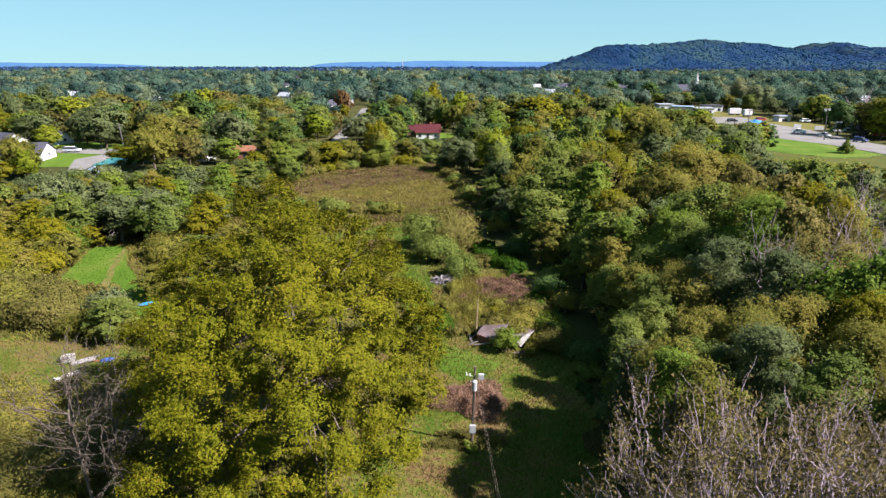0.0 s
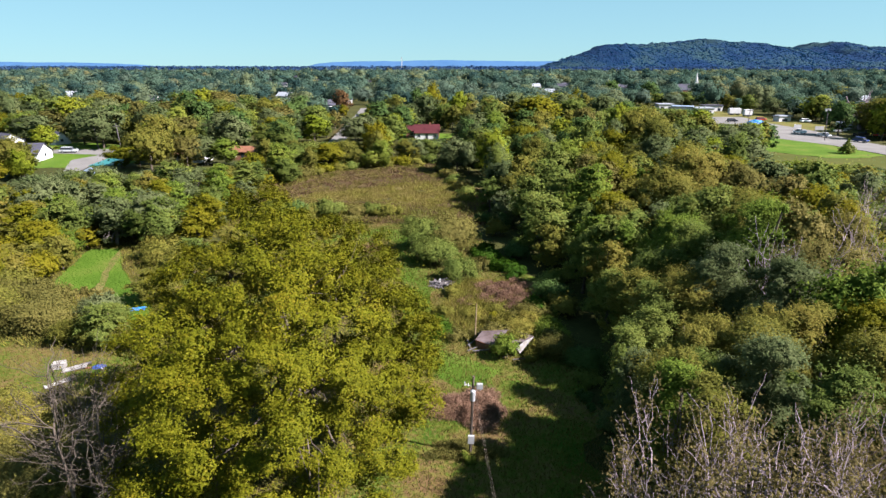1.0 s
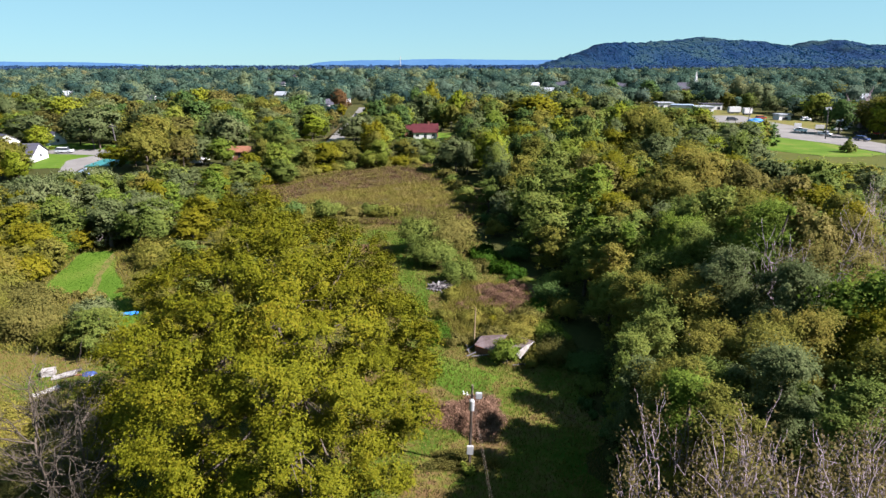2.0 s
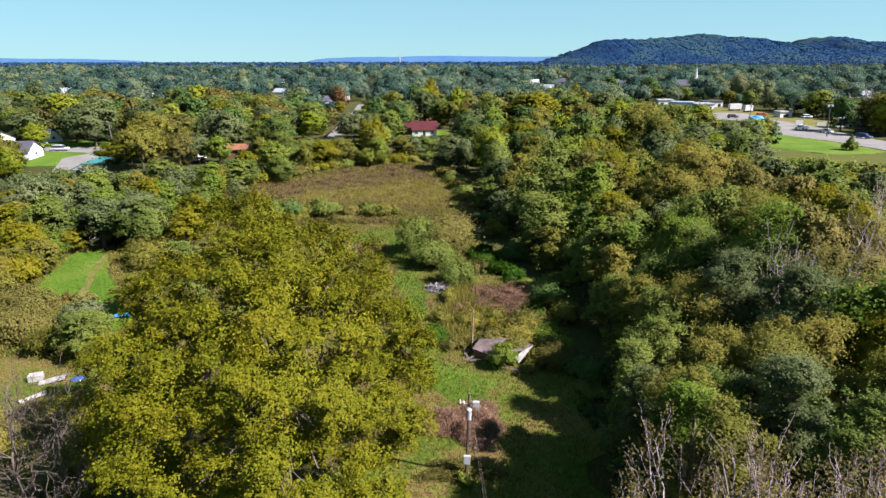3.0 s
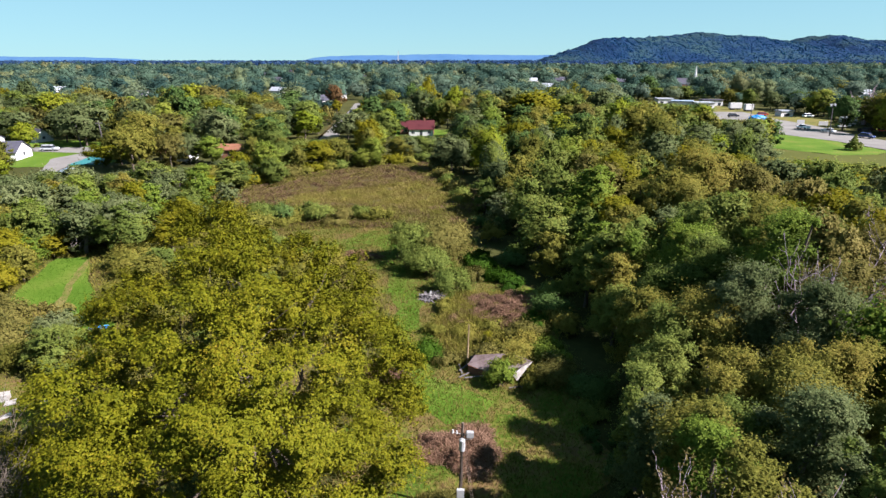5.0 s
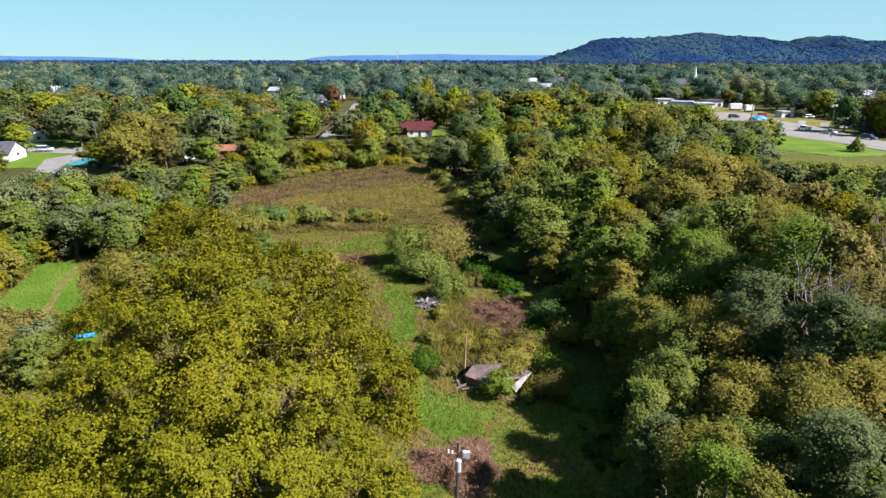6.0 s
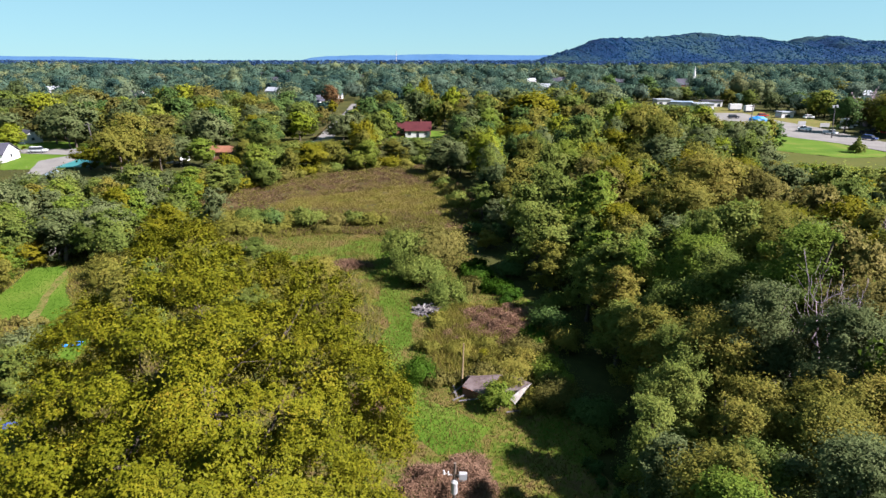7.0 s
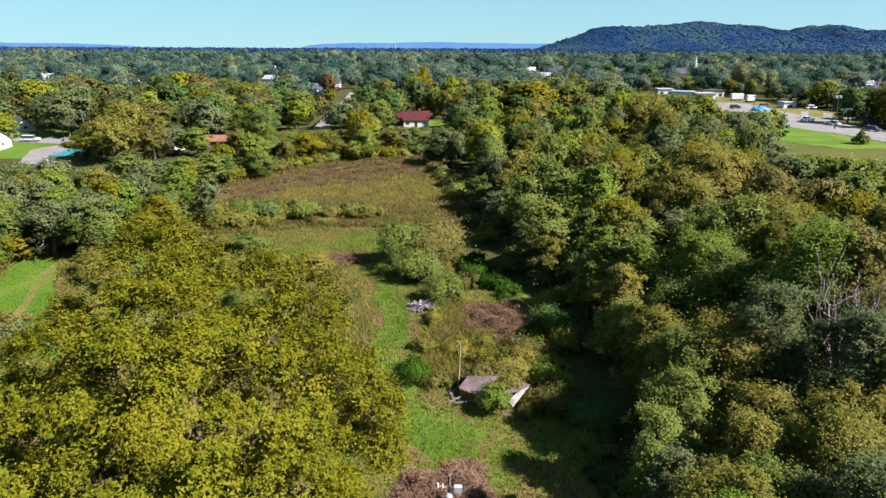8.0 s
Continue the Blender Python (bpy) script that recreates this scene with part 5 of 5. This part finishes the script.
# ---- utility poles and wires ----
def meter_pole(x, y):
    ob = thing("meter_pole", pose(x, y, 0, 0.8, 1.2, 0), "dark wooden pole with a meter box, a floodlight and wires", "utility pole")
    part("pole", rod((0, 0, -0.3), (0, 0, 6.65), 0.115, 0.08, 10), CREOSOTE, ob)
    part("meter_box", box(bmesh.new(), -0.24, 0.24, -0.32, -0.13, 1.15, 1.85, 0.03), METAL, ob, "white-painted electric meter box")
    can = part("transformer_can", rod((0.0, -0.25, 4.85), (0.0, -0.25, 5.6), 0.19, 0.19, 14), METAL, ob, "pale grey round metal can")
    part("lid", rod((0, -0.25, 5.6), (0, -0.25, 5.7), 0.2, 0.09, 14), METAL, can)
    arm = part("lamp_arm", rod((0, 0, 5.75), (0.3, -0.12, 5.95), 0.025), METAL, ob)
    part("floodlight", box(bmesh.new(), 0.22, 0.68, -0.34, -0.1, 5.75, 6.2, 0.04), METAL, arm, "square white floodlight head")
    left = part("bracket", rod((-0.02, 0, 5.8), (-0.6, -0.1, 6.05), 0.02), METAL, ob)
    part("insulator", rod((-0.6, -0.1, 5.95), (-0.6, -0.1, 6.2), 0.06, 0.04), WHITE, left)
    part("insulator", rod((-0.35, -0.06, 5.88), (-0.35, -0.06, 6.1), 0.05, 0.04), WHITE, left)
    part("bracket", rod((0, -0.1, 5.5), (0.55, -0.2, 5.62), 0.018), METAL, ob)
    part("conduit", rod((0.09, -0.08, 0), (0.06, -0.07, 5.0), 0.025), CREOSOTE, ob)
    return ob


meter_pole(0.42, 37.1)
for i in range(2):
    t = np.linspace(0, 1, 15)[:, None]
    a, b = np.array([0.5 + 0.12 * i, 37.0, 6.1 - 0.2 * i]), np.array([5.6 + 0.25 * i, -24.0, 7.4])
    w = a + (b - a) * t - np.array([0, 0, 1.6]) * (t * (1 - t)) * 4 * 0.5
    v, f = tube_arrays(w, np.full(15, 0.008), 5)
    tagged(new("service_wire", mesh_of("service_wire", v, f, CREOSOTE)), "thin grey service wire hung from the meter pole", "wire", "service wires")
line_pole = thing("line_pole", pose(5.7, -24, 0), "plain dark wooden pole that holds the wires", "utility pole")
part("pole", rod((0, 0, -0.3), (0, 0, 7.6), 0.15, 0.11, 10), CREOSOTE, line_pole)
part("crossarm", boxed(-0.5, 0.6, -0.06, 0.06, 7.35, 7.5), CREOSOTE, line_pole)

bare_pole = thing("bare_pole", pose(1.1, 55.6, 0, 0, 1.5, 0), "thin tan wooden pole standing beside the fallen shed", "pole")
part("pole", rod((0, 0, -0.2), (0, 0, 4.25), 0.085, 0.06, 8), TANWOOD, bare_pole)


def street_pole(x, y, h, lean, label, arm=True, group="street poles"):
    ob = thing("street_pole", pose(x, y, 0, 0, lean, 0), label, "utility pole", group)
    part("pole", rod((0, 0, -0.3), (0, 0, h), 0.2, 0.14, 8), GREYWOOD, ob)
    if arm:
        part("crossarm", boxed(-1.1, 1.1, -0.1, 0.1, h - 0.9, h - 0.65), GREYWOOD, ob)
    return ob


street_pole(-113.2, 189.0, 9.2, -3, "weathered grey utility pole beside the residential street")
street_pole(-124.0, 194.0, 9.0, -4, "weathered grey utility pole beside the residential street")
street_pole(-62.4, 262.0, 9.0, 0, "weathered grey utility pole beside the residential street")
street_pole(-75.0, 352.0, 10.0, 0, "weathered grey utility pole beside the residential street")
sign_pole = street_pole(137.2, 227.5, 12.0, -5, "tall grey pole with a floodlight bar beside the highway", False)
part("lamp_bar", boxed(-1.1, 1.1, -0.12, 0.12, 11.6, 11.85), METAL, sign_pole, "wide white lamp bar")
part("lamp", boxed(-1.0, -0.4, -0.4, -0.12, 11.0, 11.55), METAL, sign_pole)
part("lamp", boxed(0.4, 1.0, -0.4, -0.12, 11.0, 11.55), METAL, sign_pole)
street_pole(124.0, 262.0, 9.5, 0, "tall grey pole beside the highway")

tower = thing("radio_mast", pose(-307, 3000, 0), "slender pale lattice mast on the skyline", "mast")
for dx, dy in ((-2.5, -1.5), (2.5, -1.5), (0, 2.9)):
    part("leg", rod((dx, dy, 0), (dx * 0.5, dy * 0.5, 62), 0.7, 0.5, 6), METAL, tower)
for z in (12, 24, 36, 48, 60):
    part("brace", boxed(-2.2, 2.2, -1.4, -1.0, z, z + 0.8), METAL, tower)

# ---- the fallen shed ----
def slab(points, thick, mat, name, parent, label=""):
    bm = bmesh.new()
    f = bm.faces.new([bm.verts.new(p) for p in points])
    f.normal_update()
    n = f.normal.copy()
    up = bmesh.ops.extrude_face_region(bm, geom=[f])
    bmesh.ops.translate(bm, verts=[g for g in up["geom"] if isinstance(g, bmesh.types.BMVert)], vec=n * -thick)
    bmesh.ops.recalc_face_normals(bm, faces=bm.faces[:])
    return part(name, bm, mat, parent, label)


shed = thing("fallen_shed", pose(3.9, 53.6, 0), "collapsed overgrown shed with a mossy grey roof and white gable", "shed")
part("back_wall", boxed(-2.5, 2.6, 1.9, 2.02, 0, 1.0), GREYWOOD, shed)
slab([(-2.75, 0.52, 0), (-0.75, -0.66, 0), (-0.75, -0.66, 0.72), (-2.75, 0.52, 0.86)], 0.1, RUST, "front_wall", shed, "dark sunken board wall")
slab([(-2.8, 0.6, 0.9), (-0.62, -0.72, 0.72), (0.5, 1.1, 1.8), (-2.1, 0.95, 1.7)], 0.08, OLDROOF, "front_roof", shed, "mossy mauve-grey sagging roof slope")
slab([(-2.1, 0.95, 1.7), (0.5, 1.1, 1.8), (0.9, 2.3, 1.0), (-2.4, 2.2, 1.0)], 0.08, OLDROOF, "back_roof", shed)
slab([(1.15, -1.45, 1.05), (1.6, -1.4, 0.45), (2.1, -1.0, 0.9), (3.0, -0.2, 1.66), (2.1, -0.85, 1.56)], 0.06, BLOCK, "gable_panel", shed, "white board gable panel that has slid down")
slab([(0.7, -0.7, 1.2), (2.1, -0.8, 1.5), (3.1, 0.05, 1.62), (1.5, 1.3, 1.6)], 0.08, OLDROOF, "fallen_roof", shed)
for i, (x, y, r) in enumerate([(1.7, -1.75, 20), (2.5, -1.4, 50), (-2.9, 0.1, 40), (-3.4, 0.9, 100), (-3.1, 1.2, 60), (-2.2, -0.6, 15)]):
    v = part("board", boxed(-0.9, 0.9, -0.07, 0.07, 0, 0.05), GREYWOOD, shed)
    v.matrix_basis = pose(x, y, 0.06 + 0.05 * i, 3 * (i % 3) - 3, 3 - 2 * (i % 4), r)

# ---- pile of planks ----
pile = thing("plank_pile", pose(-3.0, 71.6, 0), "heap of weathered grey and white planks on the grass", "wood pile")
rng = np.random.default_rng(8)
plank = bpy.data.meshes.new("plank")
bm = box(bmesh.new(), -0.75, 0.75, -0.08, 0.08, -0.025, 0.025)
bm.to_mesh(plank)
bm.free()
plank.materials.append(GREYWOOD)
short = bpy.data.meshes.new("plank")
bm = box(bmesh.new(), -0.45, 0.45, -0.12, 0.12, -0.02, 0.02)
bm.to_mesh(short)
bm.free()
short.materials.append(BLOCK)
for i in range(90):
    a, d = rng.uniform(0, 6.283), math.sqrt(rng.uniform(0, 1))
    ob = part("plank", plank if i % 7 else short, GREYWOOD, pile)
    ob.matrix_basis = pose(math.cos(a) * d * 1.25, math.sin(a) * d * 1.1, 0.12 + 0.75 * (1 - d) * rng.uniform(0.3, 1), rng.uniform(-25, 25), rng.uniform(-22, 22), rng.uniform(0, 360))

# ---- rubbish on the grass by the wood ----
ob = thing("white_chest", pose(-38.6, 48.6, 0, 0, 0, 20), "dented white chest lying on the grass", "appliance")
part("body", box(bmesh.new(), -0.55, 0.55, -0.4, 0.4, 0, 0.55, 0.05), BLOCK, ob)
part("lid", box(bmesh.new(), -0.57, 0.57, -0.42, 0.42, 0.553, 0.63, 0.03), BLOCK, ob)
ob = thing("discarded_tabletop", pose(-36.9, 48.3, 0.1, 4, -6, 24), "white tabletop lying on the grass", "tabletop")
part("panel", box(bmesh.new(), -1.05, 1.05, -0.35, 0.35, 0.06, 0.2, 0.03), BLOCK, ob)
part("panel", box(bmesh.new(), -0.2, 1.35, 0.3, 0.6, 0, 0.12, 0.02), GREYWOOD, ob, "grey board under the white one")
ob = thing("discarded_shelf", pose(-36.7, 45.6, 0.1, 3, -5, 47), "long white shelf lying on the grass", "shelf")
part("panel", box(bmesh.new(), -1.0, 1.0, -0.27, 0.27, 0.02, 0.16, 0.03), BLOCK, ob)
part("rim", box(bmesh.new(), -1.03, -0.9, -0.29, 0.29, 0, 0.26, 0.02), BLOCK, ob)
ob = thing("blue_bundle", pose(-34.9, 48.8, 0, 0, 0, 10), "crumpled blue bundle lying on the grass", "tarpaulin")
bm = bmesh.new()
bmesh.ops.create_icosphere(bm, subdivisions=3, radius=0.5)
for v in bm.verts:
    v.co = Vector((v.co.x * 1.3, v.co.y * 0.8, max(0, v.co.z * 0.7))) * (1 + 0.25 * noise.noise(v.co * 4))
part("cloth", bm, CARPAINT["navy"], ob)
part("board", boxed(-1.6, -0.5, -0.1, 0.1, 0.02, 0.12), RUST, ob, "rusty strip beside the bundle")
ob = thing("blue_sheet", pose(-38.6, 62.3, 0, 0, 0, 15), "small bright blue sheet lying on the grass", "tarpaulin")
bm = bmesh.new()
bmesh.ops.create_grid(bm, x_segments=14, y_segments=8, size=0.5)
for v in bm.verts:
    v.co = Vector((v.co.x * 1.9, v.co.y * 0.9, 0.16 + 0.14 * noise.noise(v.co * 5)))
bmesh.ops.solidify(bm, geom=bm.faces[:], thickness=0.02)
part("cloth", bm, BLUE, ob)


# ---- houses ----
def house(x, y, turn, w, d, eave, rise, wall, roof, label, category="house", windows=3, chimney=False, group="houses of the suburb"):
    """A gabled house, its ridge along its own x."""
    ob = thing("house", pose(x, y, 0, 0, 0, turn), label, category, group)
    bm = bmesh.new()
    ends = []
    for sx in (-w / 2, w / 2):
        ends.append([bm.verts.new(p) for p in ((sx, -d / 2, 0), (sx, d / 2, 0), (sx, d / 2, eave), (sx, 0, eave + rise), (sx, -d / 2, eave))])
    bm.faces.new(ends[0][::-1])
    bm.faces.new(ends[1])
    for i in range(5):
        bm.faces.new((ends[0][i], ends[0][(i + 1) % 5], ends[1][(i + 1) % 5], ends[1][i]))
    bmesh.ops.recalc_face_normals(bm, faces=bm.faces[:])
    part("wall", bm, wall, ob)
    o, over = 0.35, rise / (d / 2)
    bm = bmesh.new()
    for s in (-1, 1):
        low, top = eave - o * over + 0.06, eave + rise + 0.06
        a = [(-w / 2 - o, s * (d / 2 + o), low), (w / 2 + o, s * (d / 2 + o), low), (w / 2 + o, 0, top), (-w / 2 - o, 0, top)]
        lo, hi = [bm.verts.new(p) for p in a], [bm.verts.new((p[0], p[1], p[2] + 0.16)) for p in a]
        bm.faces.new(lo[::-1])
        bm.faces.new(hi)
        for i in range(4):
            bm.faces.new((lo[i], lo[(i + 1) % 4], hi[(i + 1) % 4], hi[i]))
    bmesh.ops.recalc_face_normals(bm, faces=bm.faces[:])
    rf = part("roof", bm, roof, ob)
    if chimney:
        part("chimney", boxed(w * 0.2, w * 0.2 + 0.7, -0.3, 0.4, eave + rise * 0.6, eave + rise + 0.9), BRICK, rf)
    for i in range(windows):
        cx = -w / 2 + w * (i + 0.5) / windows
        if i == windows // 2 and windows > 1:
            part("door", boxed(cx - 0.5, cx + 0.5, -d / 2 - 0.05, -d / 2 + 0.02, 0.1, 2.1), DARK, ob, "dark front door")
        else:
            win = part("window", boxed(cx - 0.7, cx + 0.7, -d / 2 - 0.06, -d / 2 + 0.02, 0.9, 2.1), WHITE, ob, "white window frame")
            part("pane", boxed(cx - 0.58, cx + 0.58, -d / 2 - 0.075, -d / 2 - 0.05, 1.0, 2.0), DARK, win, "dark pane")
    for s in (-1, 1):
        win = part("window", boxed(s * w / 2 - 0.06, s * w / 2 + 0.06, -0.6, 0.6, 0.95, 2.1), WHITE, ob, "white window frame")
        part("pane", boxed(s * (w / 2 + 0.04) - 0.035, s * (w / 2 + 0.04) + 0.035, -0.5, 0.5, 1.05, 2.0), DARK, win, "dark pane")
    return ob


house(-161, 200, 152, 10, 7.5, 2.3, 2.3, WHITE, SHINGLE, "small white house with a dark grey roof")
house(-149, 209, 150, 8.5, 6, 2.3, 2.0, WHITE, SHINGLE, "small white house with a dark grey roof")
house(-134, 171, 12, 14, 9.5, 2.3, 2.6, WHITE, SHINGLE, "white house with a long dark grey roof")
house(-147, 158, 25, 11, 9, 2.3, 2.4, WHITE, SHINGLE, "small white house half hidden by trees")
house(-81, 172, -10, 8, 6.5, 2.4, 1.3, WHITE, RUST, "small white house with a faded rusty roof")
house(-90.5, 137, 120, 8, 6, 1.9, 1.3, WHITE, BLUEROOF, "white house with a blue-grey metal roof")
house(-67, 177, 0, 8, 6, 2.4, 1.2, BRICK, RUST, "low brick house behind trees")
house(-16.5, 235, 4, 13, 8, 2.7, 2.0, BRICK, REDROOF, "brick house with a dark red roof", chimney=True)
house(-14.5, 228.5, 4, 9, 6, 2.5, 1.6, WHITE, REDROOF, "low wing with a dark red roof and white front")
house(-84, 369, 60, 11, 8, 3.6, 3.0, WHITE, SHINGLE, "white gabled house at the end of the street")
house(-90, 440, 20, 13, 8, 3.2, 2.4, WHITE, BLUEROOF, "white house with a blue-grey roof down the street")
for i, (x, y) in enumerate(SPECKS):
    house(x, y, (37 * i) % 70 - 30, 12, 8, 4.6, 2.6, WHITE if i % 5 else BRICK, (SHINGLE, PALEROOF, SHINGLE)[i % 3], "far house among trees, pale walls", windows=2)
church = house(205, 570, 8, 22, 12, 5.0, 5.0, BRICK, SHINGLE, "brick church with a grey roof and white steeple", "church", 4)
tower_part = part("steeple_base", boxed(11.5, 14.5, -1.5, 1.5, 0, 12), WHITE, church)
part("spire", rod((13, 0, 12), (13, 0, 21), 1.5, 0.05, 8), WHITE, tower_part, "slender white spire")

pool = thing("pool_cover", pose(-103.5, 167.5, 0.1, 0, 0, 98), "flat teal pool cover on a lawn", "pool cover")
part("cover", box(bmesh.new(), -6.5, 6.5, -4.0, 4.0, 0, 0.22, 0.08), TEAL, pool)


# ---- along the highway ----
def hall(x, y, turn, w, d, h, roof, label, doors=4):
    ob = thing("commercial_building", pose(x, y, 0, 0, 0, turn), label, "building", "buildings on the highway")
    part("wall", boxed(-w / 2, w / 2, -d / 2, d / 2, 0, h), WHITE, ob)
    part("roof", boxed(-w / 2 - 0.4, w / 2 + 0.4, -d / 2 - 0.4, d / 2 + 0.4, h + 0.003, h + 0.5), roof, ob)
    for i in range(doors):
        cx = -w / 2 + w * (i + 0.5) / doors
        part("shop_window", boxed(cx - w / doors * 0.22, cx + w / doors * 0.22, -d / 2 - 0.06, -d / 2 + 0.03, 0.3, h * 0.6), DARK, ob, "dark panel: shop window on halls, shaded opening on open sheds")
    return ob


hall(129, 388, 2, 9.5, 8, 3.2, PALEROOF, "low white building with a flat roof", 2)
hall(130.5, 360, -24, 11.5, 9, 3.6, BLUEROOF, "pale blue-white building with a flat roof", 3)
hall(140, 354, 4, 10.5, 8, 3.2, PALEROOF, "cream low building with a flat roof", 2)
# On this shelter and the open shed, dark panels stand in for shaded openings.
hall(153, 374, 2, 12, 6, 3.4, SHINGLE, "open dark-fronted shelter with a flat roof", 3)
hall(161.5, 306, 10, 6.5, 4.5, 2.6, PALEROOF, "small white open-fronted shed", 1)


def trailer(x, y, turn, w, label, mat=WHITE):
    ob = thing("box_trailer", pose(x, y, 0, 0, 0, turn), label, "trailer", "trailers")
    part("box", box(bmesh.new(), -w / 2, w / 2, -1.25, 1.25, 1.0, 3.9, 0.06), mat, ob)
    part("chassis", boxed(-w / 2 + 0.3, w / 2 - 0.3, -0.9, 0.9, 0.7, 1.0), DARK, ob)
    for sx in (-w / 2 + 1, -w / 2 + 2.2, w / 2 - 1.2):
        for sy in (-1.05, 1.05):
            part("wheel", rod((sx, sy - 0.15, 0.66), (sx, sy + 0.15, 0.66), 0.5, 0.5, 12), DARK, ob)
    return ob


trailer(154.3, 344, 2, 6.6, "white box trailer parked in the yard")
trailer(157, 334, 5, 4.5, "small white box trailer parked in the yard")
trailer(165, 262, 0, 6, "white box trailer beside the highway")
ob = thing("tarp_heap", pose(141, 290, 0, 0, 0, -5), "large heap under a bright blue tarpaulin", "tarpaulin")
bm = bmesh.new()
bmesh.ops.create_icosphere(bm, subdivisions=4, radius=1)
for v in bm.verts:
    k = 1 + 0.18 * noise.noise(v.co * 2.2)
    v.co = Vector((v.co.x * 3.9 * k, v.co.y * 2.6 * k, max(0, v.co.z) ** 0.7 * 2.2 * k))
part("cloth", bm, BLUE, ob)


def sign_board(x, y, w, h, turn):
    ob = thing("sign_board", pose(x, y, 0, 0, 0, turn), "blank white sign board on two posts", "sign", "sign boards")
    part("board", boxed(-w / 2, w / 2, -0.08, 0.08, 0.9, 0.9 + h), WHITE, ob)
    for s in (-0.8, 0.8):
        part("post", rod((s * w / 2, 0.1, 0), (s * w / 2, 0.1, 1.6), 0.08), METAL, ob)


sign_board(146, 263, 3.0, 1.7, -5)
sign_board(152, 257, 3.6, 1.6, -5)
sign_board(157, 252, 2.8, 1.2, -5)


def car(x, y, turn, paint, label, bed=False):
    """A pickup (bed) or an estate car, its nose along its own x."""
    ob = thing("pickup_truck" if bed else "car", pose(x, y, 0.17, 0, 0, turn), label, "truck" if bed else "car", "vehicles on the highway")
    mat = CARPAINT[paint]
    bm = box(bmesh.new(), -2.6, 2.6, -0.95, 0.95, 0.45, 1.05, 0.12)
    part("body", bm, mat, ob)
    a, b = (-0.4, 1.2) if bed else (-2.3, 1.1)
    bm = bmesh.new()
    lo = [bm.verts.new(p) for p in ((a, -0.9, 1.05), (b + 0.5, -0.9, 1.05), (b + 0.5, 0.9, 1.05), (a, 0.9, 1.05))]
    hi = [bm.verts.new(p) for p in ((a + 0.25, -0.75, 1.75), (b - 0.2, -0.75, 1.75), (b - 0.2, 0.75, 1.75), (a + 0.25, 0.75, 1.75))]
    bm.faces.new(hi)
    bm.faces.new(lo[::-1])
    for i in range(4):
        bm.faces.new((lo[i], lo[(i + 1) % 4], hi[(i + 1) % 4], hi[i]))
    part("cabin", bm, DARK, ob, "dark glazed cabin")
    part("cabin_roof", box(bmesh.new(), a + 0.2, b - 0.15, -0.78, 0.78, 1.755, 1.83, 0.03), mat, ob)
    if bed:
        part("bed", boxed(-2.45, -0.55, -0.8, 0.8, 1.06, 1.1), DARK, ob, "dark load bed")
        for s in (-1, 1):
            part("bed_side", boxed(-2.55, -0.5, s * 0.88 - 0.06, s * 0.88 + 0.06, 1.055, 1.4), mat, ob)
    for sx in (-1.6, 1.6):
        for sy in (-0.88, 0.88):
            wheel = part("wheel", rod((sx, sy - 0.12, 0.38), (sx, sy + 0.12, 0.38), 0.38, 0.38, 14), DARK, ob)
            part("rim", rod((sx, sy - 0.13, 0.38), (sx, sy + 0.13, 0.38), 0.22, 0.22, 10), METAL, wheel)
    for sy in (-0.7, 0.7):
        part("headlight", boxed(2.58, 2.62, sy - 0.16, sy + 0.16, 0.7, 0.88), METAL, ob)
    return ob


car(143, 238, -68, "silver", "silver pickup truck on the highway", True)
car(140, 250, 110, "white", "white pickup truck on the highway", True)
car(147, 222, -65, "navy", "dark blue car on the highway")
car(160, 256, 10, "white", "white car parked in the yard")
car(158, 240, 15, "black", "black pickup truck parked in the yard", True)
car(162, 242, 15, "black", "black pickup truck parked in the yard", True)
car(166, 240, 15, "red", "red car parked in the yard")
car(152, 308, 0, "red", "red car parked by the blue heap")
car(134, 300, 0, "black", "black car parked by the highway")
car(170, 300, 10, "white", "white car parked in the yard")
car(-57.5, 320, 95, "black", "black car parked on the street")
car(-129, 186, 5, "silver", "silver car parked beside the white house")

# a dark conifer on the lawn and a slim yellow tree before it
cone = np.random.default_rng(77)
ob = thing("conifer", pose(123.6, 192.5, 0), "small dark green conical conifer on a lawn", "tree")
lobes = [(math.cos(i * 2.4) * 1.5 * (1 - i / 16), math.sin(i * 2.4) * 1.5 * (1 - i / 16), 0.8 + i * 0.28, 0.95 * (1 - i / 18)) for i in range(16)]
at, way = crown_points(cone, lobes, 2600, 0.5, -0.9, 18)
part("trunk", rod((0, 0, -0.1), (0, 0, 4.6), 0.14, 0.04, 7), BARK, ob)
part("crown", mesh_of("crown", *leaf_arrays(cone, at, way, 0.45 * cone.uniform(0.6, 1.3, 2600)), GREEN), GREEN, ob)
plant_tree(161, 98, 196, 9.5, 2.4, "olive", 0.1, name="tree", label="slim olive tree at the lawn's edge", group="trees of the middle distance")
